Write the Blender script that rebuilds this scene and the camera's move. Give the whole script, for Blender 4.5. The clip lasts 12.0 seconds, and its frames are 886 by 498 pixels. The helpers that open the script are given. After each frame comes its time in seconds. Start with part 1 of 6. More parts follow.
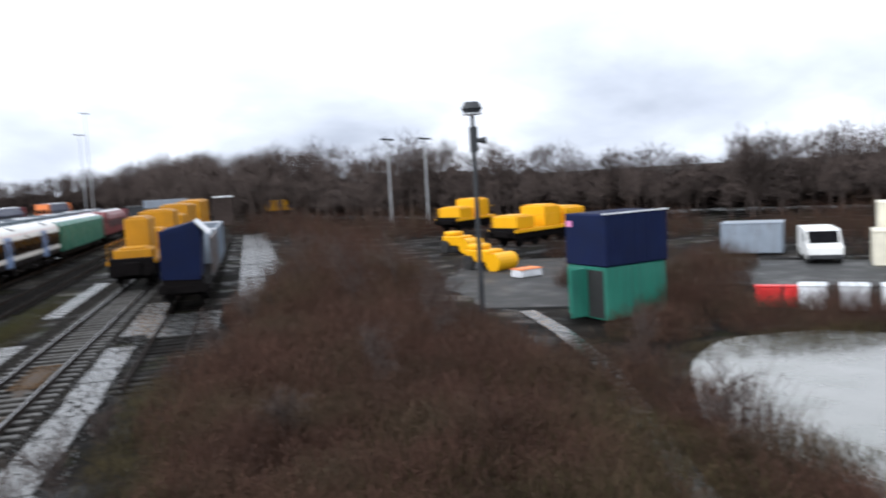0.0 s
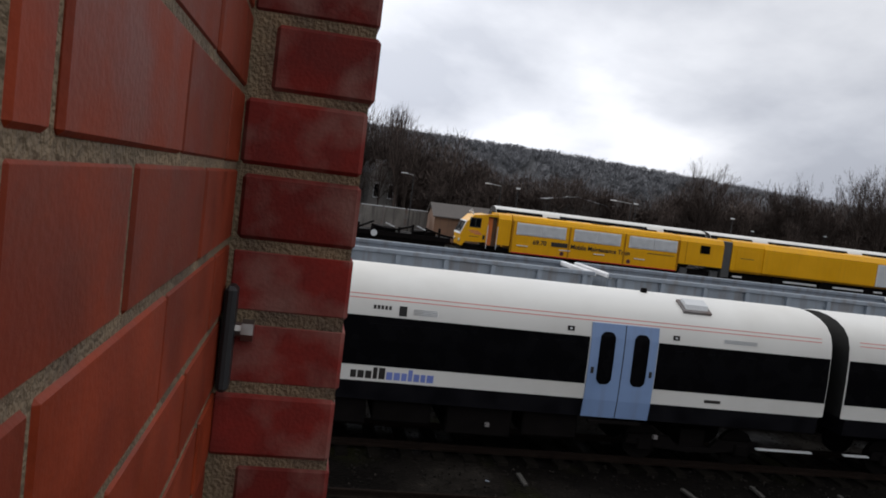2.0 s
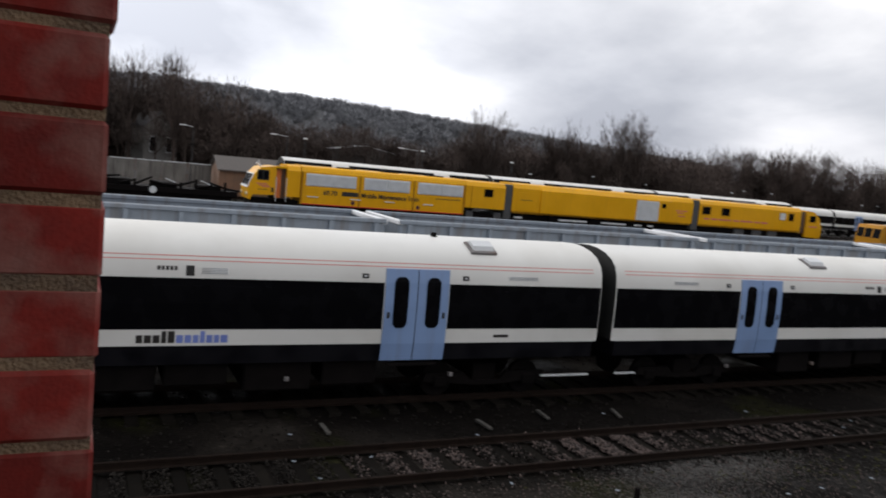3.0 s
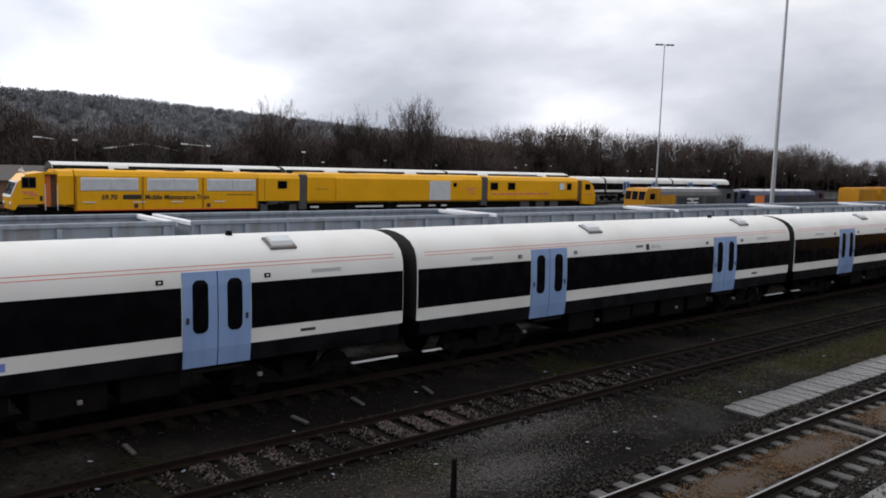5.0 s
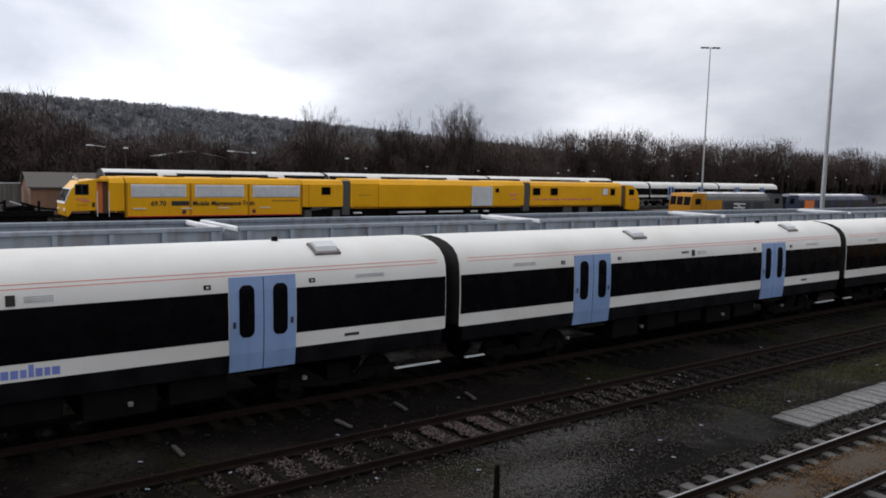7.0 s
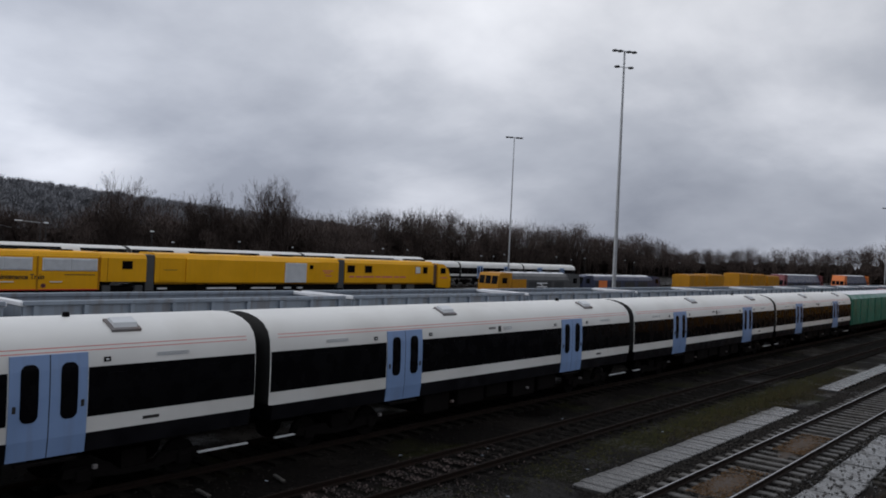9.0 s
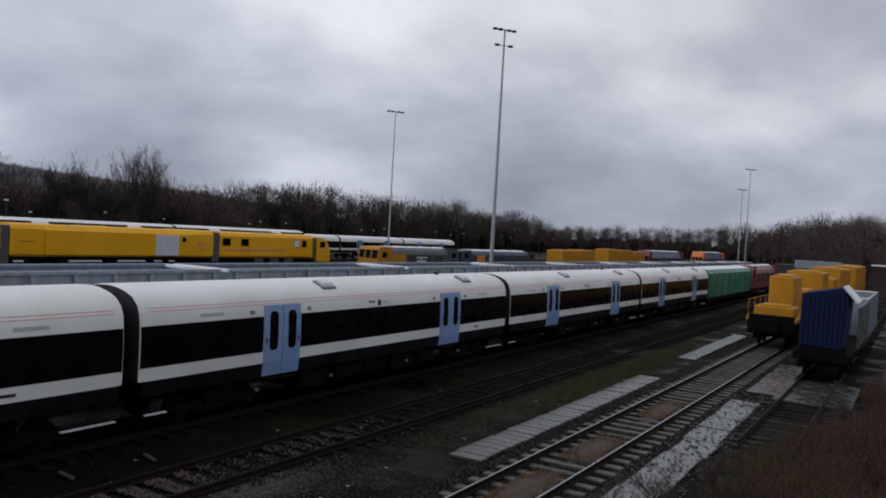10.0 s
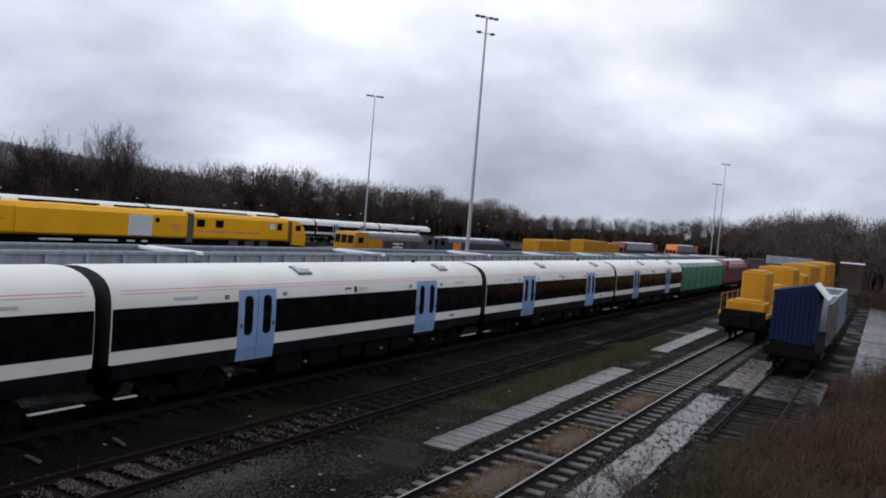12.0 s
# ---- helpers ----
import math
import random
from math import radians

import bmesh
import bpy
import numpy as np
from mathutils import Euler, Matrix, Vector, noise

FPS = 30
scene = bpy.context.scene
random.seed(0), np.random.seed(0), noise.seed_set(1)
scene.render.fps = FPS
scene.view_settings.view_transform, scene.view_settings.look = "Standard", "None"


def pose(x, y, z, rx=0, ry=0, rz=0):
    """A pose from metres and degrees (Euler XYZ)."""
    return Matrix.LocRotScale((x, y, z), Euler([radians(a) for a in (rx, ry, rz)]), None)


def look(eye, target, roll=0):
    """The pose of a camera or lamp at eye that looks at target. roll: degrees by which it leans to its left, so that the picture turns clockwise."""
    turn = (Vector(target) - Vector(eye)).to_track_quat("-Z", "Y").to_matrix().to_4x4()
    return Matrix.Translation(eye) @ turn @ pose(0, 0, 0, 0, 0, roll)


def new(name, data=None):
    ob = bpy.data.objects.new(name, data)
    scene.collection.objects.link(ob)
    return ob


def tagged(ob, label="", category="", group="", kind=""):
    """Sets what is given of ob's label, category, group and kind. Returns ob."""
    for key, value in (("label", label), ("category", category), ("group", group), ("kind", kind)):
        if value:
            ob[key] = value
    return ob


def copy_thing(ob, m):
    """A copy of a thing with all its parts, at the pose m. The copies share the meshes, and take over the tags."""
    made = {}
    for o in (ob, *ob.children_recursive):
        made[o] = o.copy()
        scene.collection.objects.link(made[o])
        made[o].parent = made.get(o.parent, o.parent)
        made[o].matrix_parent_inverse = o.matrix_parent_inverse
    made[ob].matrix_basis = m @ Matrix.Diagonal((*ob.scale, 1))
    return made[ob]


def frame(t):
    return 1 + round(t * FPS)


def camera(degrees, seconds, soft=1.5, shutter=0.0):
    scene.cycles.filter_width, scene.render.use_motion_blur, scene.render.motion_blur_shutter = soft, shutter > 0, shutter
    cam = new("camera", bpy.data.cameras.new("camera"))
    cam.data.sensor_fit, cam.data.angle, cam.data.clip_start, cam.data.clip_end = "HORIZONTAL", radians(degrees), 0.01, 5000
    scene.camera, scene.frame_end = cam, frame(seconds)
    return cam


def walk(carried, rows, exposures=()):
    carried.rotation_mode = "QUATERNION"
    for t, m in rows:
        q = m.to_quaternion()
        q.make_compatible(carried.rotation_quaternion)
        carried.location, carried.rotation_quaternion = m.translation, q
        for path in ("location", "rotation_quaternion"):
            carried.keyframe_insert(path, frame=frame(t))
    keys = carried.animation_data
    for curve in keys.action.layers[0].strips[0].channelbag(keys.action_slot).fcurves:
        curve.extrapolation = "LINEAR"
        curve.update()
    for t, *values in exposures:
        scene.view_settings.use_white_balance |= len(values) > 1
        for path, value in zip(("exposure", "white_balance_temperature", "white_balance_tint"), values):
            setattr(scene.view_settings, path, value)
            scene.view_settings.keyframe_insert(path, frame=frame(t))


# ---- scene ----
cam = camera(58.9, 12.0, soft=1.8, shutter=0.15)
PATH = [
    (0, (-0.99, 0.17, 5.565), (-0.519, 2.105, 5.382), -3.3),
    (0.2, (-0.99, 0.177, 5.565), (-0.954, 2.174, 5.475), -3.8),
    (0.3, (-0.99, 0.18, 5.565), (-1.171, 2.171, 5.507), -1.0),
    (0.5, (-0.99, 0.19, 5.567), (-1.554, 2.108, 5.511), -0.9),
    (1, (-0.985, 0.27, 5.59), (-2.597, 1.437, 5.39), -1.8),
    (1.5, (-0.948, 0.318, 5.603), (-2.856, 0.916, 5.559), 9.9),
    (2, (-0.945, 0.326, 5.561), (-2.911, 0.665, 5.412), 7.1),
    (2.2, (-0.954, 0.332, 5.547), (-2.909, 0.737, 5.434), 5.7),
    (2.5, (-0.968, 0.34, 5.526), (-2.899, 0.844, 5.385), 7.9),
    (2.8, (-1.002, 0.347, 5.538), (-2.848, 1.085, 5.318), 7.1),
    (3, (-0.994, 0.352, 5.546), (-2.793, 1.199, 5.329), 5.5),
    (3.1, (-0.982, 0.353, 5.548), (-2.729, 1.296, 5.309), 4.8),
    (3.5, (-0.913, 0.34, 5.566), (-2.584, 1.411, 5.319), 3.0),
    (5.3, (-0.964, 0.321, 5.604), (-2.482, 1.606, 5.386), 1.8),
    (5.5, (-0.97, 0.319, 5.608), (-2.498, 1.591, 5.394), 2.0),
    (6, (-0.97, 0.304, 5.617), (-2.512, 1.559, 5.398), 1.6),
    (6.5, (-0.956, 0.29, 5.617), (-2.523, 1.514, 5.401), 1.7),
    (6.7, (-0.946, 0.286, 5.613), (-2.538, 1.476, 5.396), 1.4),
    (8.3, (-0.862, 0.254, 5.582), (-2.348, 1.59, 5.492), 2.8),
    (8.5, (-0.852, 0.25, 5.578), (-2.287, 1.642, 5.521), 3.1),
    (9, (-0.827, 0.24, 5.566), (-2.113, 1.772, 5.574), 2.7),
    (9.5, (-0.815, 0.24, 5.564), (-2.045, 1.817, 5.578), 2.0),
    (10, (-0.837, 0.24, 5.54), (-1.872, 1.95, 5.499), 3.3),
    (10.5, (-0.919, 0.245, 5.545), (-1.898, 1.985, 5.421), 2.9),
    (11, (-0.932, 0.25, 5.567), (-1.956, 1.962, 5.422), 2.5),
    (11.5, (-0.957, 0.255, 5.579), (-1.972, 1.969, 5.398), 2.1),
    (12, (-0.967, 0.296, 5.602), (-1.946, 2.038, 5.531), 4.8),
]
EXPOSURES = [(0, 0.78, 6100, 10), (0.5, 0.05, 6050, 10), (1, -0.1, 6150, 11), (2.5, -0.02, 6600, 11), (3.5, 0.17, 6550, 12), (5.5, 0.14, 6450, 12), (6.5, 0.12, 6450, 12), (8.5, -0.38, 6250, 12), (9.5, -0.6, 6100, 12), (10, -0.52, 6080, 12), (10.5, -0.18, 6050, 11), (12, 0.0, 6100, 12)]
walk(cam, [(t, look(eye, target, roll)) for t, eye, target, roll in PATH], EXPOSURES)

# ---- world and sun ----
SUN_DIR = Vector((-0.80, -0.42, 0.43)).normalized()
world = bpy.data.worlds.new("overcast_sky")
scene.world = world
world.use_nodes = True
wn, wl = world.node_tree.nodes, world.node_tree.links
wn.clear()


def wnode(kind, **props):
    n = wn.new(kind)
    for k, v in props.items():
        if k == "op":
            n.operation = v
        elif k == "data":
            n.data_type = v
    return n


def wmath(op, a, b=None):
    n = wnode("ShaderNodeMath", op=op)
    for i, v in enumerate((a, b)):
        if v is None:
            continue
        if isinstance(v, (int, float)):
            n.inputs[i].default_value = v
        else:
            wl.new(v, n.inputs[i])
    return n.outputs[0]


def wramp(fac, stops):
    n = wn.new("ShaderNodeValToRGB")
    e = n.color_ramp.elements
    while len(e) < len(stops):
        e.new(0.5)
    for s, (p, c) in zip(e, stops):
        s.position, s.color = p, (*c, 1)
    wl.new(fac, n.inputs[0])
    return n.outputs[0]


coord = wn.new("ShaderNodeTexCoord")
sep = wn.new("ShaderNodeSeparateXYZ")
wl.new(coord.outputs["Generated"], sep.inputs[0])
den = wmath("ADD", wmath("MAXIMUM", sep.outputs[2], 0.0), 0.38)
comb = wn.new("ShaderNodeCombineXYZ")
wl.new(wmath("DIVIDE", sep.outputs[0], den), comb.inputs[0])
wl.new(wmath("DIVIDE", sep.outputs[1], den), comb.inputs[1])
big = wn.new("ShaderNodeTexNoise")
big.inputs["Scale"].default_value, big.inputs["Detail"].default_value, big.inputs["Roughness"].default_value = 1.25, 8, 0.52
big.inputs["Distortion"].default_value = 0.12
wl.new(comb.outputs[0], big.inputs["Vector"])
broad = wn.new("ShaderNodeTexNoise")
broad.inputs["Scale"].default_value, broad.inputs["Detail"].default_value = 0.6, 3
wl.new(comb.outputs[0], broad.inputs["Vector"])
dot = wn.new("ShaderNodeVectorMath")
dot.operation = "DOT_PRODUCT"
wl.new(coord.outputs["Generated"], dot.inputs[0])
dot.inputs[1].default_value = SUN_DIR
glow = wmath("POWER", wmath("MAXIMUM", wmath("ADD", wmath("MULTIPLY", dot.outputs["Value"], 0.5), 0.5), 0.0), 4.5)
dens = wmath("ADD", wmath("MULTIPLY", big.outputs[0], 0.75), wmath("MULTIPLY", broad.outputs[0], 0.35))
cloud = wramp(dens, [(0.38, (1.25, 1.24, 1.22)), (0.47, (1.0, 1.0, 1.0)), (0.56, (0.72, 0.735, 0.76)), (0.68, (0.50, 0.52, 0.56))])
low = wramp(sep.outputs[2], [(0.0, (0.66, 0.68, 0.73)), (0.12, (0.83, 0.85, 0.89)), (0.4, (1.0, 1.0, 1.0)), (1.0, (1.15, 1.15, 1.15))])
mul = wn.new("ShaderNodeMixRGB")
mul.blend_type = "MULTIPLY"
mul.inputs[0].default_value = 1
wl.new(cloud, mul.inputs[1])
wl.new(low, mul.inputs[2])
bright = wn.new("ShaderNodeVectorMath")
bright.operation = "SCALE"
wl.new(mul.outputs[0], bright.inputs[0])
wl.new(wmath("ADD", 0.74, wmath("MULTIPLY", glow, 0.85)), bright.inputs["Scale"])
sky = wn.new("ShaderNodeTexSky")
sky.sky_type = "NISHITA"
sky.sun_disc = False
sky.sun_elevation = math.asin(SUN_DIR.z)
sky.sun_rotation = math.atan2(SUN_DIR.x, SUN_DIR.y)
skys = wn.new("ShaderNodeVectorMath")
skys.operation = "SCALE"
wl.new(sky.outputs[0], skys.inputs[0])
skys.inputs["Scale"].default_value = 0.08
gap = wramp(dens, [(0.30, (0.6, 0.6, 0.6)), (0.40, (0, 0, 0))])
mixsky = wn.new("ShaderNodeMixRGB")
wl.new(gap, mixsky.inputs[0])
wl.new(bright.outputs[0], mixsky.inputs[1])
wl.new(skys.outputs[0], mixsky.inputs[2])
bg = wn.new("ShaderNodeBackground")
bg.inputs[1].default_value = 1.35
wl.new(mixsky.outputs[0], bg.inputs[0])
wo = wn.new("ShaderNodeOutputWorld")
wl.new(bg.outputs[0], wo.inputs[0])

sun = new("sun", bpy.data.lights.new("sun", "SUN"))
sun.data.energy, sun.data.angle, sun.data.color = 0.7, radians(25), (1.0, 0.97, 0.92)
sun.matrix_world = look((0, 0, 60), Vector((0, 0, 60)) - SUN_DIR)


# ---- materials ----
def mat(name, base, rough=0.6, metal=0.0, vary=0.25, scale=2.0, fine=40.0, bump=0.15, dirt=None, dirt_amt=0.3, streak=False,
        per=0.0, wet=0.0, spec=0.5, island=0.0):
    """A weathered surface: base colour, variation at two scales, dirt patches or streaks, bump; per: variation by object."""
    m = bpy.data.materials.new(name)
    m.use_nodes = True
    nt = m.node_tree
    b = nt.nodes["Principled BSDF"]
    b.inputs["Metallic"].default_value = metal
    b.inputs["Specular IOR Level"].default_value = spec
    tc = nt.nodes.new("ShaderNodeTexCoord")
    vec = tc.outputs["Object"]

    def noise_node(s, d=4, v=vec):
        n = nt.nodes.new("ShaderNodeTexNoise")
        n.inputs["Scale"].default_value, n.inputs["Detail"].default_value = s, d
        nt.links.new(v, n.inputs["Vector"])
        return n.outputs[0]

    def ramp(src, a, b2):
        n = nt.nodes.new("ShaderNodeMapRange")
        n.inputs[1].default_value, n.inputs[2].default_value = a, b2
        nt.links.new(src, n.inputs[0])
        return n.outputs[0]

    def mix(fac, c1, c2, kind="MIX"):
        n = nt.nodes.new("ShaderNodeMixRGB")
        n.blend_type = kind
        for i, v in enumerate((fac, c1, c2)):
            if isinstance(v, (int, float)):
                n.inputs[i].default_value = v
            elif isinstance(v, tuple):
                n.inputs[i].default_value = (*v, 1)
            else:
                nt.links.new(v, n.inputs[i])
        return n.outputs[0]

    lo, hi = tuple(c * (1 - vary) for c in base), tuple(min(1, c * (1 + vary)) for c in base)
    big_n = noise_node(scale)
    col = mix(ramp(big_n, 0.3, 0.7), lo, hi)
    fine_n = noise_node(fine, 3)
    col = mix(0.5 * vary, col, mix(ramp(fine_n, 0.3, 0.7), tuple(c * 0.5 for c in base), tuple(min(1, c * 1.5) for c in base)))
    if per or island:
        if per:
            oi = nt.nodes.new("ShaderNodeObjectInfo").outputs["Random"]
        else:
            oi = nt.nodes.new("ShaderNodeNewGeometry").outputs["Random Per Island"]
        k = per or island
        col = mix(1.0, col, mix(oi, (1 - k,) * 3, (1 + k,) * 3), "MULTIPLY")
    if dirt:
        v = vec
        if streak:
            mp = nt.nodes.new("ShaderNodeMapping")
            mp.inputs["Scale"].default_value = (3.0, 3.0, 0.25)
            nt.links.new(vec, mp.inputs["Vector"])
            v = mp.outputs[0]
        dn = noise_node(1.3 if streak else scale * 0.7, 6, v)
        n = nt.nodes.new("ShaderNodeMath")
        n.operation = "MULTIPLY"
        nt.links.new(ramp(dn, 0.48, 0.68), n.inputs[0])
        n.inputs[1].default_value = dirt_amt
        col = mix(n.outputs[0], col, dirt)
    nt.links.new(col, b.inputs["Base Color"])
    rr = nt.nodes.new("ShaderNodeMapRange")
    rr.inputs[1].default_value, rr.inputs[2].default_value = 0.35, 0.65
    rr.inputs[3].default_value, rr.inputs[4].default_value = max(0.03, rough - 0.12 - wet), min(1, rough + 0.12)
    nt.links.new(big_n, rr.inputs[0])
    nt.links.new(rr.outputs[0], b.inputs["Roughness"])
    if bump:
        bp = nt.nodes.new("ShaderNodeBump")
        bp.inputs["Strength"].default_value = bump
        bp.inputs["Distance"].default_value = 0.02
        nt.links.new(fine_n, bp.inputs["Height"])
        nt.links.new(bp.outputs[0], b.inputs["Normal"])
    return m


WHITE = mat("coach_white_paint", (0.74, 0.74, 0.72), 0.38, vary=0.04, scale=0.6, dirt=(0.32, 0.28, 0.24), dirt_amt=0.28, streak=True, bump=0.02)
ROOFW = mat("coach_roof_white", (0.64, 0.64, 0.62), 0.45, vary=0.05, scale=0.5, dirt=(0.42, 0.40, 0.36), dirt_amt=0.35, bump=0.03)
GLASS = mat("dark_train_glass", (0.003, 0.003, 0.004), 0.26, vary=0.1, bump=0, spec=0.05)
NAVY = mat("dark_navy_paint", (0.003, 0.003, 0.005), 0.5, vary=0.2, bump=0.03, spec=0.2)
BLUED = mat("pale_blue_door_paint", (0.19, 0.29, 0.50), 0.4, vary=0.06, scale=1.0, dirt=(0.16, 0.18, 0.24), dirt_amt=0.3, streak=True, bump=0.02)
SEAL = mat("black_rubber", (0.012, 0.012, 0.012), 0.7, vary=0.2, bump=0.05)
REDL = mat("red_line_paint", (0.55, 0.14, 0.12), 0.5, vary=0.1, bump=0)
# One near-black tone for running gear and other dark fittings.
UNDER = mat("near_black_underframe", (0.006, 0.005, 0.005), 0.8, vary=0.4, scale=3, bump=0.2, spec=0.05)
STEEL = mat("worn_steel", (0.30, 0.29, 0.28), 0.35, 0.9, vary=0.2, scale=5, bump=0.05)
GREYW = mat("wagon_grey_paint", (0.20, 0.235, 0.28), 0.55, vary=0.12, scale=1.5, dirt=(0.12, 0.10, 0.09), dirt_amt=0.55, streak=True, bump=0.06)
GREYIN = mat("wagon_inside_rust", (0.16, 0.15, 0.15), 0.8, vary=0.35, scale=2, dirt=(0.12, 0.06, 0.03), dirt_amt=0.6, bump=0.2)
YELLOW = mat("works_yellow_paint", (0.72, 0.355, 0.003), 0.40, vary=0.06, scale=0.5, dirt=(0.40, 0.22, 0.03), dirt_amt=0.14, streak=True, bump=0.02, spec=0.2)
YELLOWD = mat("old_yellow_paint", (0.40, 0.18, 0.005), 0.5, vary=0.14, scale=0.9, dirt=(0.22, 0.11, 0.03), dirt_amt=0.22, streak=True, bump=0.08, spec=0.2)
SHUT = mat("pale_shutter", (0.55, 0.57, 0.59), 0.5, vary=0.08, scale=2, bump=0.03)
BLACKT = mat("black_lettering", (0.015, 0.013, 0.012), 0.5, vary=0.1, bump=0)
BLUET = mat("blue_lettering", (0.16, 0.22, 0.55), 0.5, vary=0.1, bump=0)
REDB = mat("red_buffer_paint", (0.50, 0.03, 0.02), 0.5, vary=0.15, bump=0.05)
RUSTRAIL = mat("rusty_rail", (0.014, 0.009, 0.007), 0.7, 0.2, vary=0.35, scale=6, bump=0.2, spec=0.1)
RAILTOP = mat("rail_head_bright", (0.26, 0.26, 0.27), 0.3, 1.0, vary=0.1, scale=2, bump=0.02)
SLEEP = mat("concrete_sleeper", (0.052, 0.049, 0.045), 0.75, vary=0.25, scale=3, per=0.3, dirt=(0.03, 0.025, 0.02), dirt_amt=0.7, bump=0.3, wet=0.2)
SLEEPW = mat("timber_sleeper", (0.007, 0.006, 0.005), 0.8, vary=0.35, scale=4, per=0.35, bump=0.4, spec=0.05)
STONE = mat("ballast_stone", (0.030, 0.027, 0.024), 0.75, vary=0.3, scale=8, island=0.6, bump=0.2, spec=0.1)
STONER = mat("ballast_pinkish", (0.066, 0.046, 0.041), 0.75, vary=0.3, scale=8, island=0.5, bump=0.2)
# Darker copy of the ballast for the disused siding and beneath the coaches.
STONED = mat("darker_ballast", (0.014, 0.012, 0.0105), 0.75, vary=0.3, scale=8, island=0.7, bump=0.2, spec=0.1)
GRITM = mat("pale_mud_grit", (0.036, 0.033, 0.030), 0.5, vary=0.3, scale=6, island=0.5, bump=0, wet=0.2)
MOSSM = mat("olive_moss", (0.026, 0.026, 0.008), 0.9, vary=0.3, scale=1, island=0.5, bump=0, spec=0.1)
STONET = mat("tan_litter", (0.10, 0.06, 0.03), 0.85, vary=0.4, scale=8, island=0.6, bump=0.2, spec=0.1)
SLAB = mat("wet_concrete", (0.044, 0.044, 0.043), 0.36, vary=0.4, scale=2.2, per=0.25, dirt=(0.014, 0.012, 0.011), dirt_amt=0.9, bump=0.2, wet=0.2)
# Two brick tones: shade is put into the leaf end, light into the reveal.
BRICK = mat("shaded_red_brick", (0.155, 0.016, 0.012), 0.72, vary=0.3, scale=22, fine=260, per=0.22, dirt=(0.27, 0.17, 0.145), dirt_amt=0.5, bump=0.1, spec=0.25)
BRICKJ = mat("red_brick_joined", (0.22, 0.036, 0.02), 0.75, vary=0.25, scale=14, fine=220, island=0.22, dirt=(0.26, 0.17, 0.13), dirt_amt=0.4, bump=0.14)
BRICKLIT = mat("lit_orange_brick", (0.205, 0.025, 0.0045), 0.6, vary=0.3, scale=16, fine=220, per=0.25, dirt=(0.14, 0.016, 0.006), dirt_amt=0.5, bump=0.06, spec=0.3)
MORTAR = mat("sandy_mortar", (0.20, 0.145, 0.09), 0.9, vary=0.35, scale=22, fine=240, dirt=(0.07, 0.05, 0.04), dirt_amt=0.7, bump=0.5)
TREEB = mat("bare_branches", (0.078, 0.060, 0.053), 0.9, vary=0.3, scale=0.3, island=0.3, bump=0, spec=0.1)
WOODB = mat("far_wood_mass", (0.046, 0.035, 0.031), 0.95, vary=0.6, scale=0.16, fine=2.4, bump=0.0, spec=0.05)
# Aerial haze is mixed into both hill colours as pale blue-grey.
HILLM = mat("hill_haze_tint", (0.095, 0.098, 0.105), 0.95, vary=0.3, scale=0.05, fine=0.6, bump=0, spec=0.05)
HILLT = mat("hill_tree_haze_tint", (0.20, 0.205, 0.22), 0.95, vary=0.3, scale=0.05, island=0.4, bump=0, spec=0.05)
BRAMB = mat("bramble_stems", (0.060, 0.032, 0.023), 0.85, vary=0.3, scale=0.5, island=0.5, dirt=(0.06, 0.055, 0.03), dirt_amt=0.5, bump=0, spec=0.1)
GRASSM = mat("rough_grass", (0.052, 0.041, 0.020), 0.9, vary=0.35, scale=0.5, island=0.5, bump=0, spec=0.1)
POLE = mat("galvanised_pole", (0.34, 0.35, 0.36), 0.5, 0.5, vary=0.15, scale=2, bump=0.03)
DARKM = mat("dark_metal", (0.03, 0.032, 0.035), 0.5, 0.3, vary=0.2, bump=0.05)
GREENP = mat("green_paint", (0.02, 0.15, 0.105), 0.45, vary=0.15, scale=1.0, dirt=(0.02, 0.07, 0.06), dirt_amt=0.5, streak=True, bump=0.05)
MAROON = mat("maroon_loco_paint", (0.16, 0.03, 0.035), 0.45, vary=0.15, dirt=(0.04, 0.02, 0.02), dirt_amt=0.4, bump=0.04)
LOCOG = mat("loco_grey_paint", (0.055, 0.057, 0.06), 0.5, vary=0.12, dirt=(0.04, 0.04, 0.04), dirt_amt=0.4, streak=True, bump=0.04)
LOCOB = mat("loco_blue_paint", (0.02, 0.028, 0.07), 0.45, vary=0.12, dirt=(0.02, 0.02, 0.02), dirt_amt=0.4, bump=0.04)
ORANGE = mat("orange_paint", (0.65, 0.17, 0.03), 0.5, vary=0.1, bump=0.04)
BLUET2 = mat("blue_tarpaulin", (0.008, 0.013, 0.042), 0.75, vary=0.22, scale=1.2, dirt=(0.006, 0.009, 0.035), dirt_amt=0.5, bump=0.12, spec=0.1)
TARPW = mat("pale_sheet", (0.62, 0.63, 0.65), 0.5, vary=0.12, scale=2, bump=0.1)
CREAM = mat("cream_panel", (0.60, 0.56, 0.45), 0.6, vary=0.1, bump=0.05)
REDBAR = mat("red_barrier_plastic", (0.55, 0.02, 0.02), 0.45, vary=0.15, bump=0.03)
HUTW = mat("tan_hut_wall", (0.20, 0.115, 0.075), 0.8, vary=0.2, scale=1.5, dirt=(0.10, 0.07, 0.05), dirt_amt=0.5, streak=True, bump=0.15)
TIMBER = mat("hut_boarding", (0.11, 0.065, 0.042), 0.8, vary=0.25, scale=3, bump=0.2)
FENCE = mat("weathered_panel", (0.15, 0.14, 0.13), 0.8, vary=0.35, scale=0.8, dirt=(0.05, 0.045, 0.04), dirt_amt=0.7, streak=True, bump=0.15)
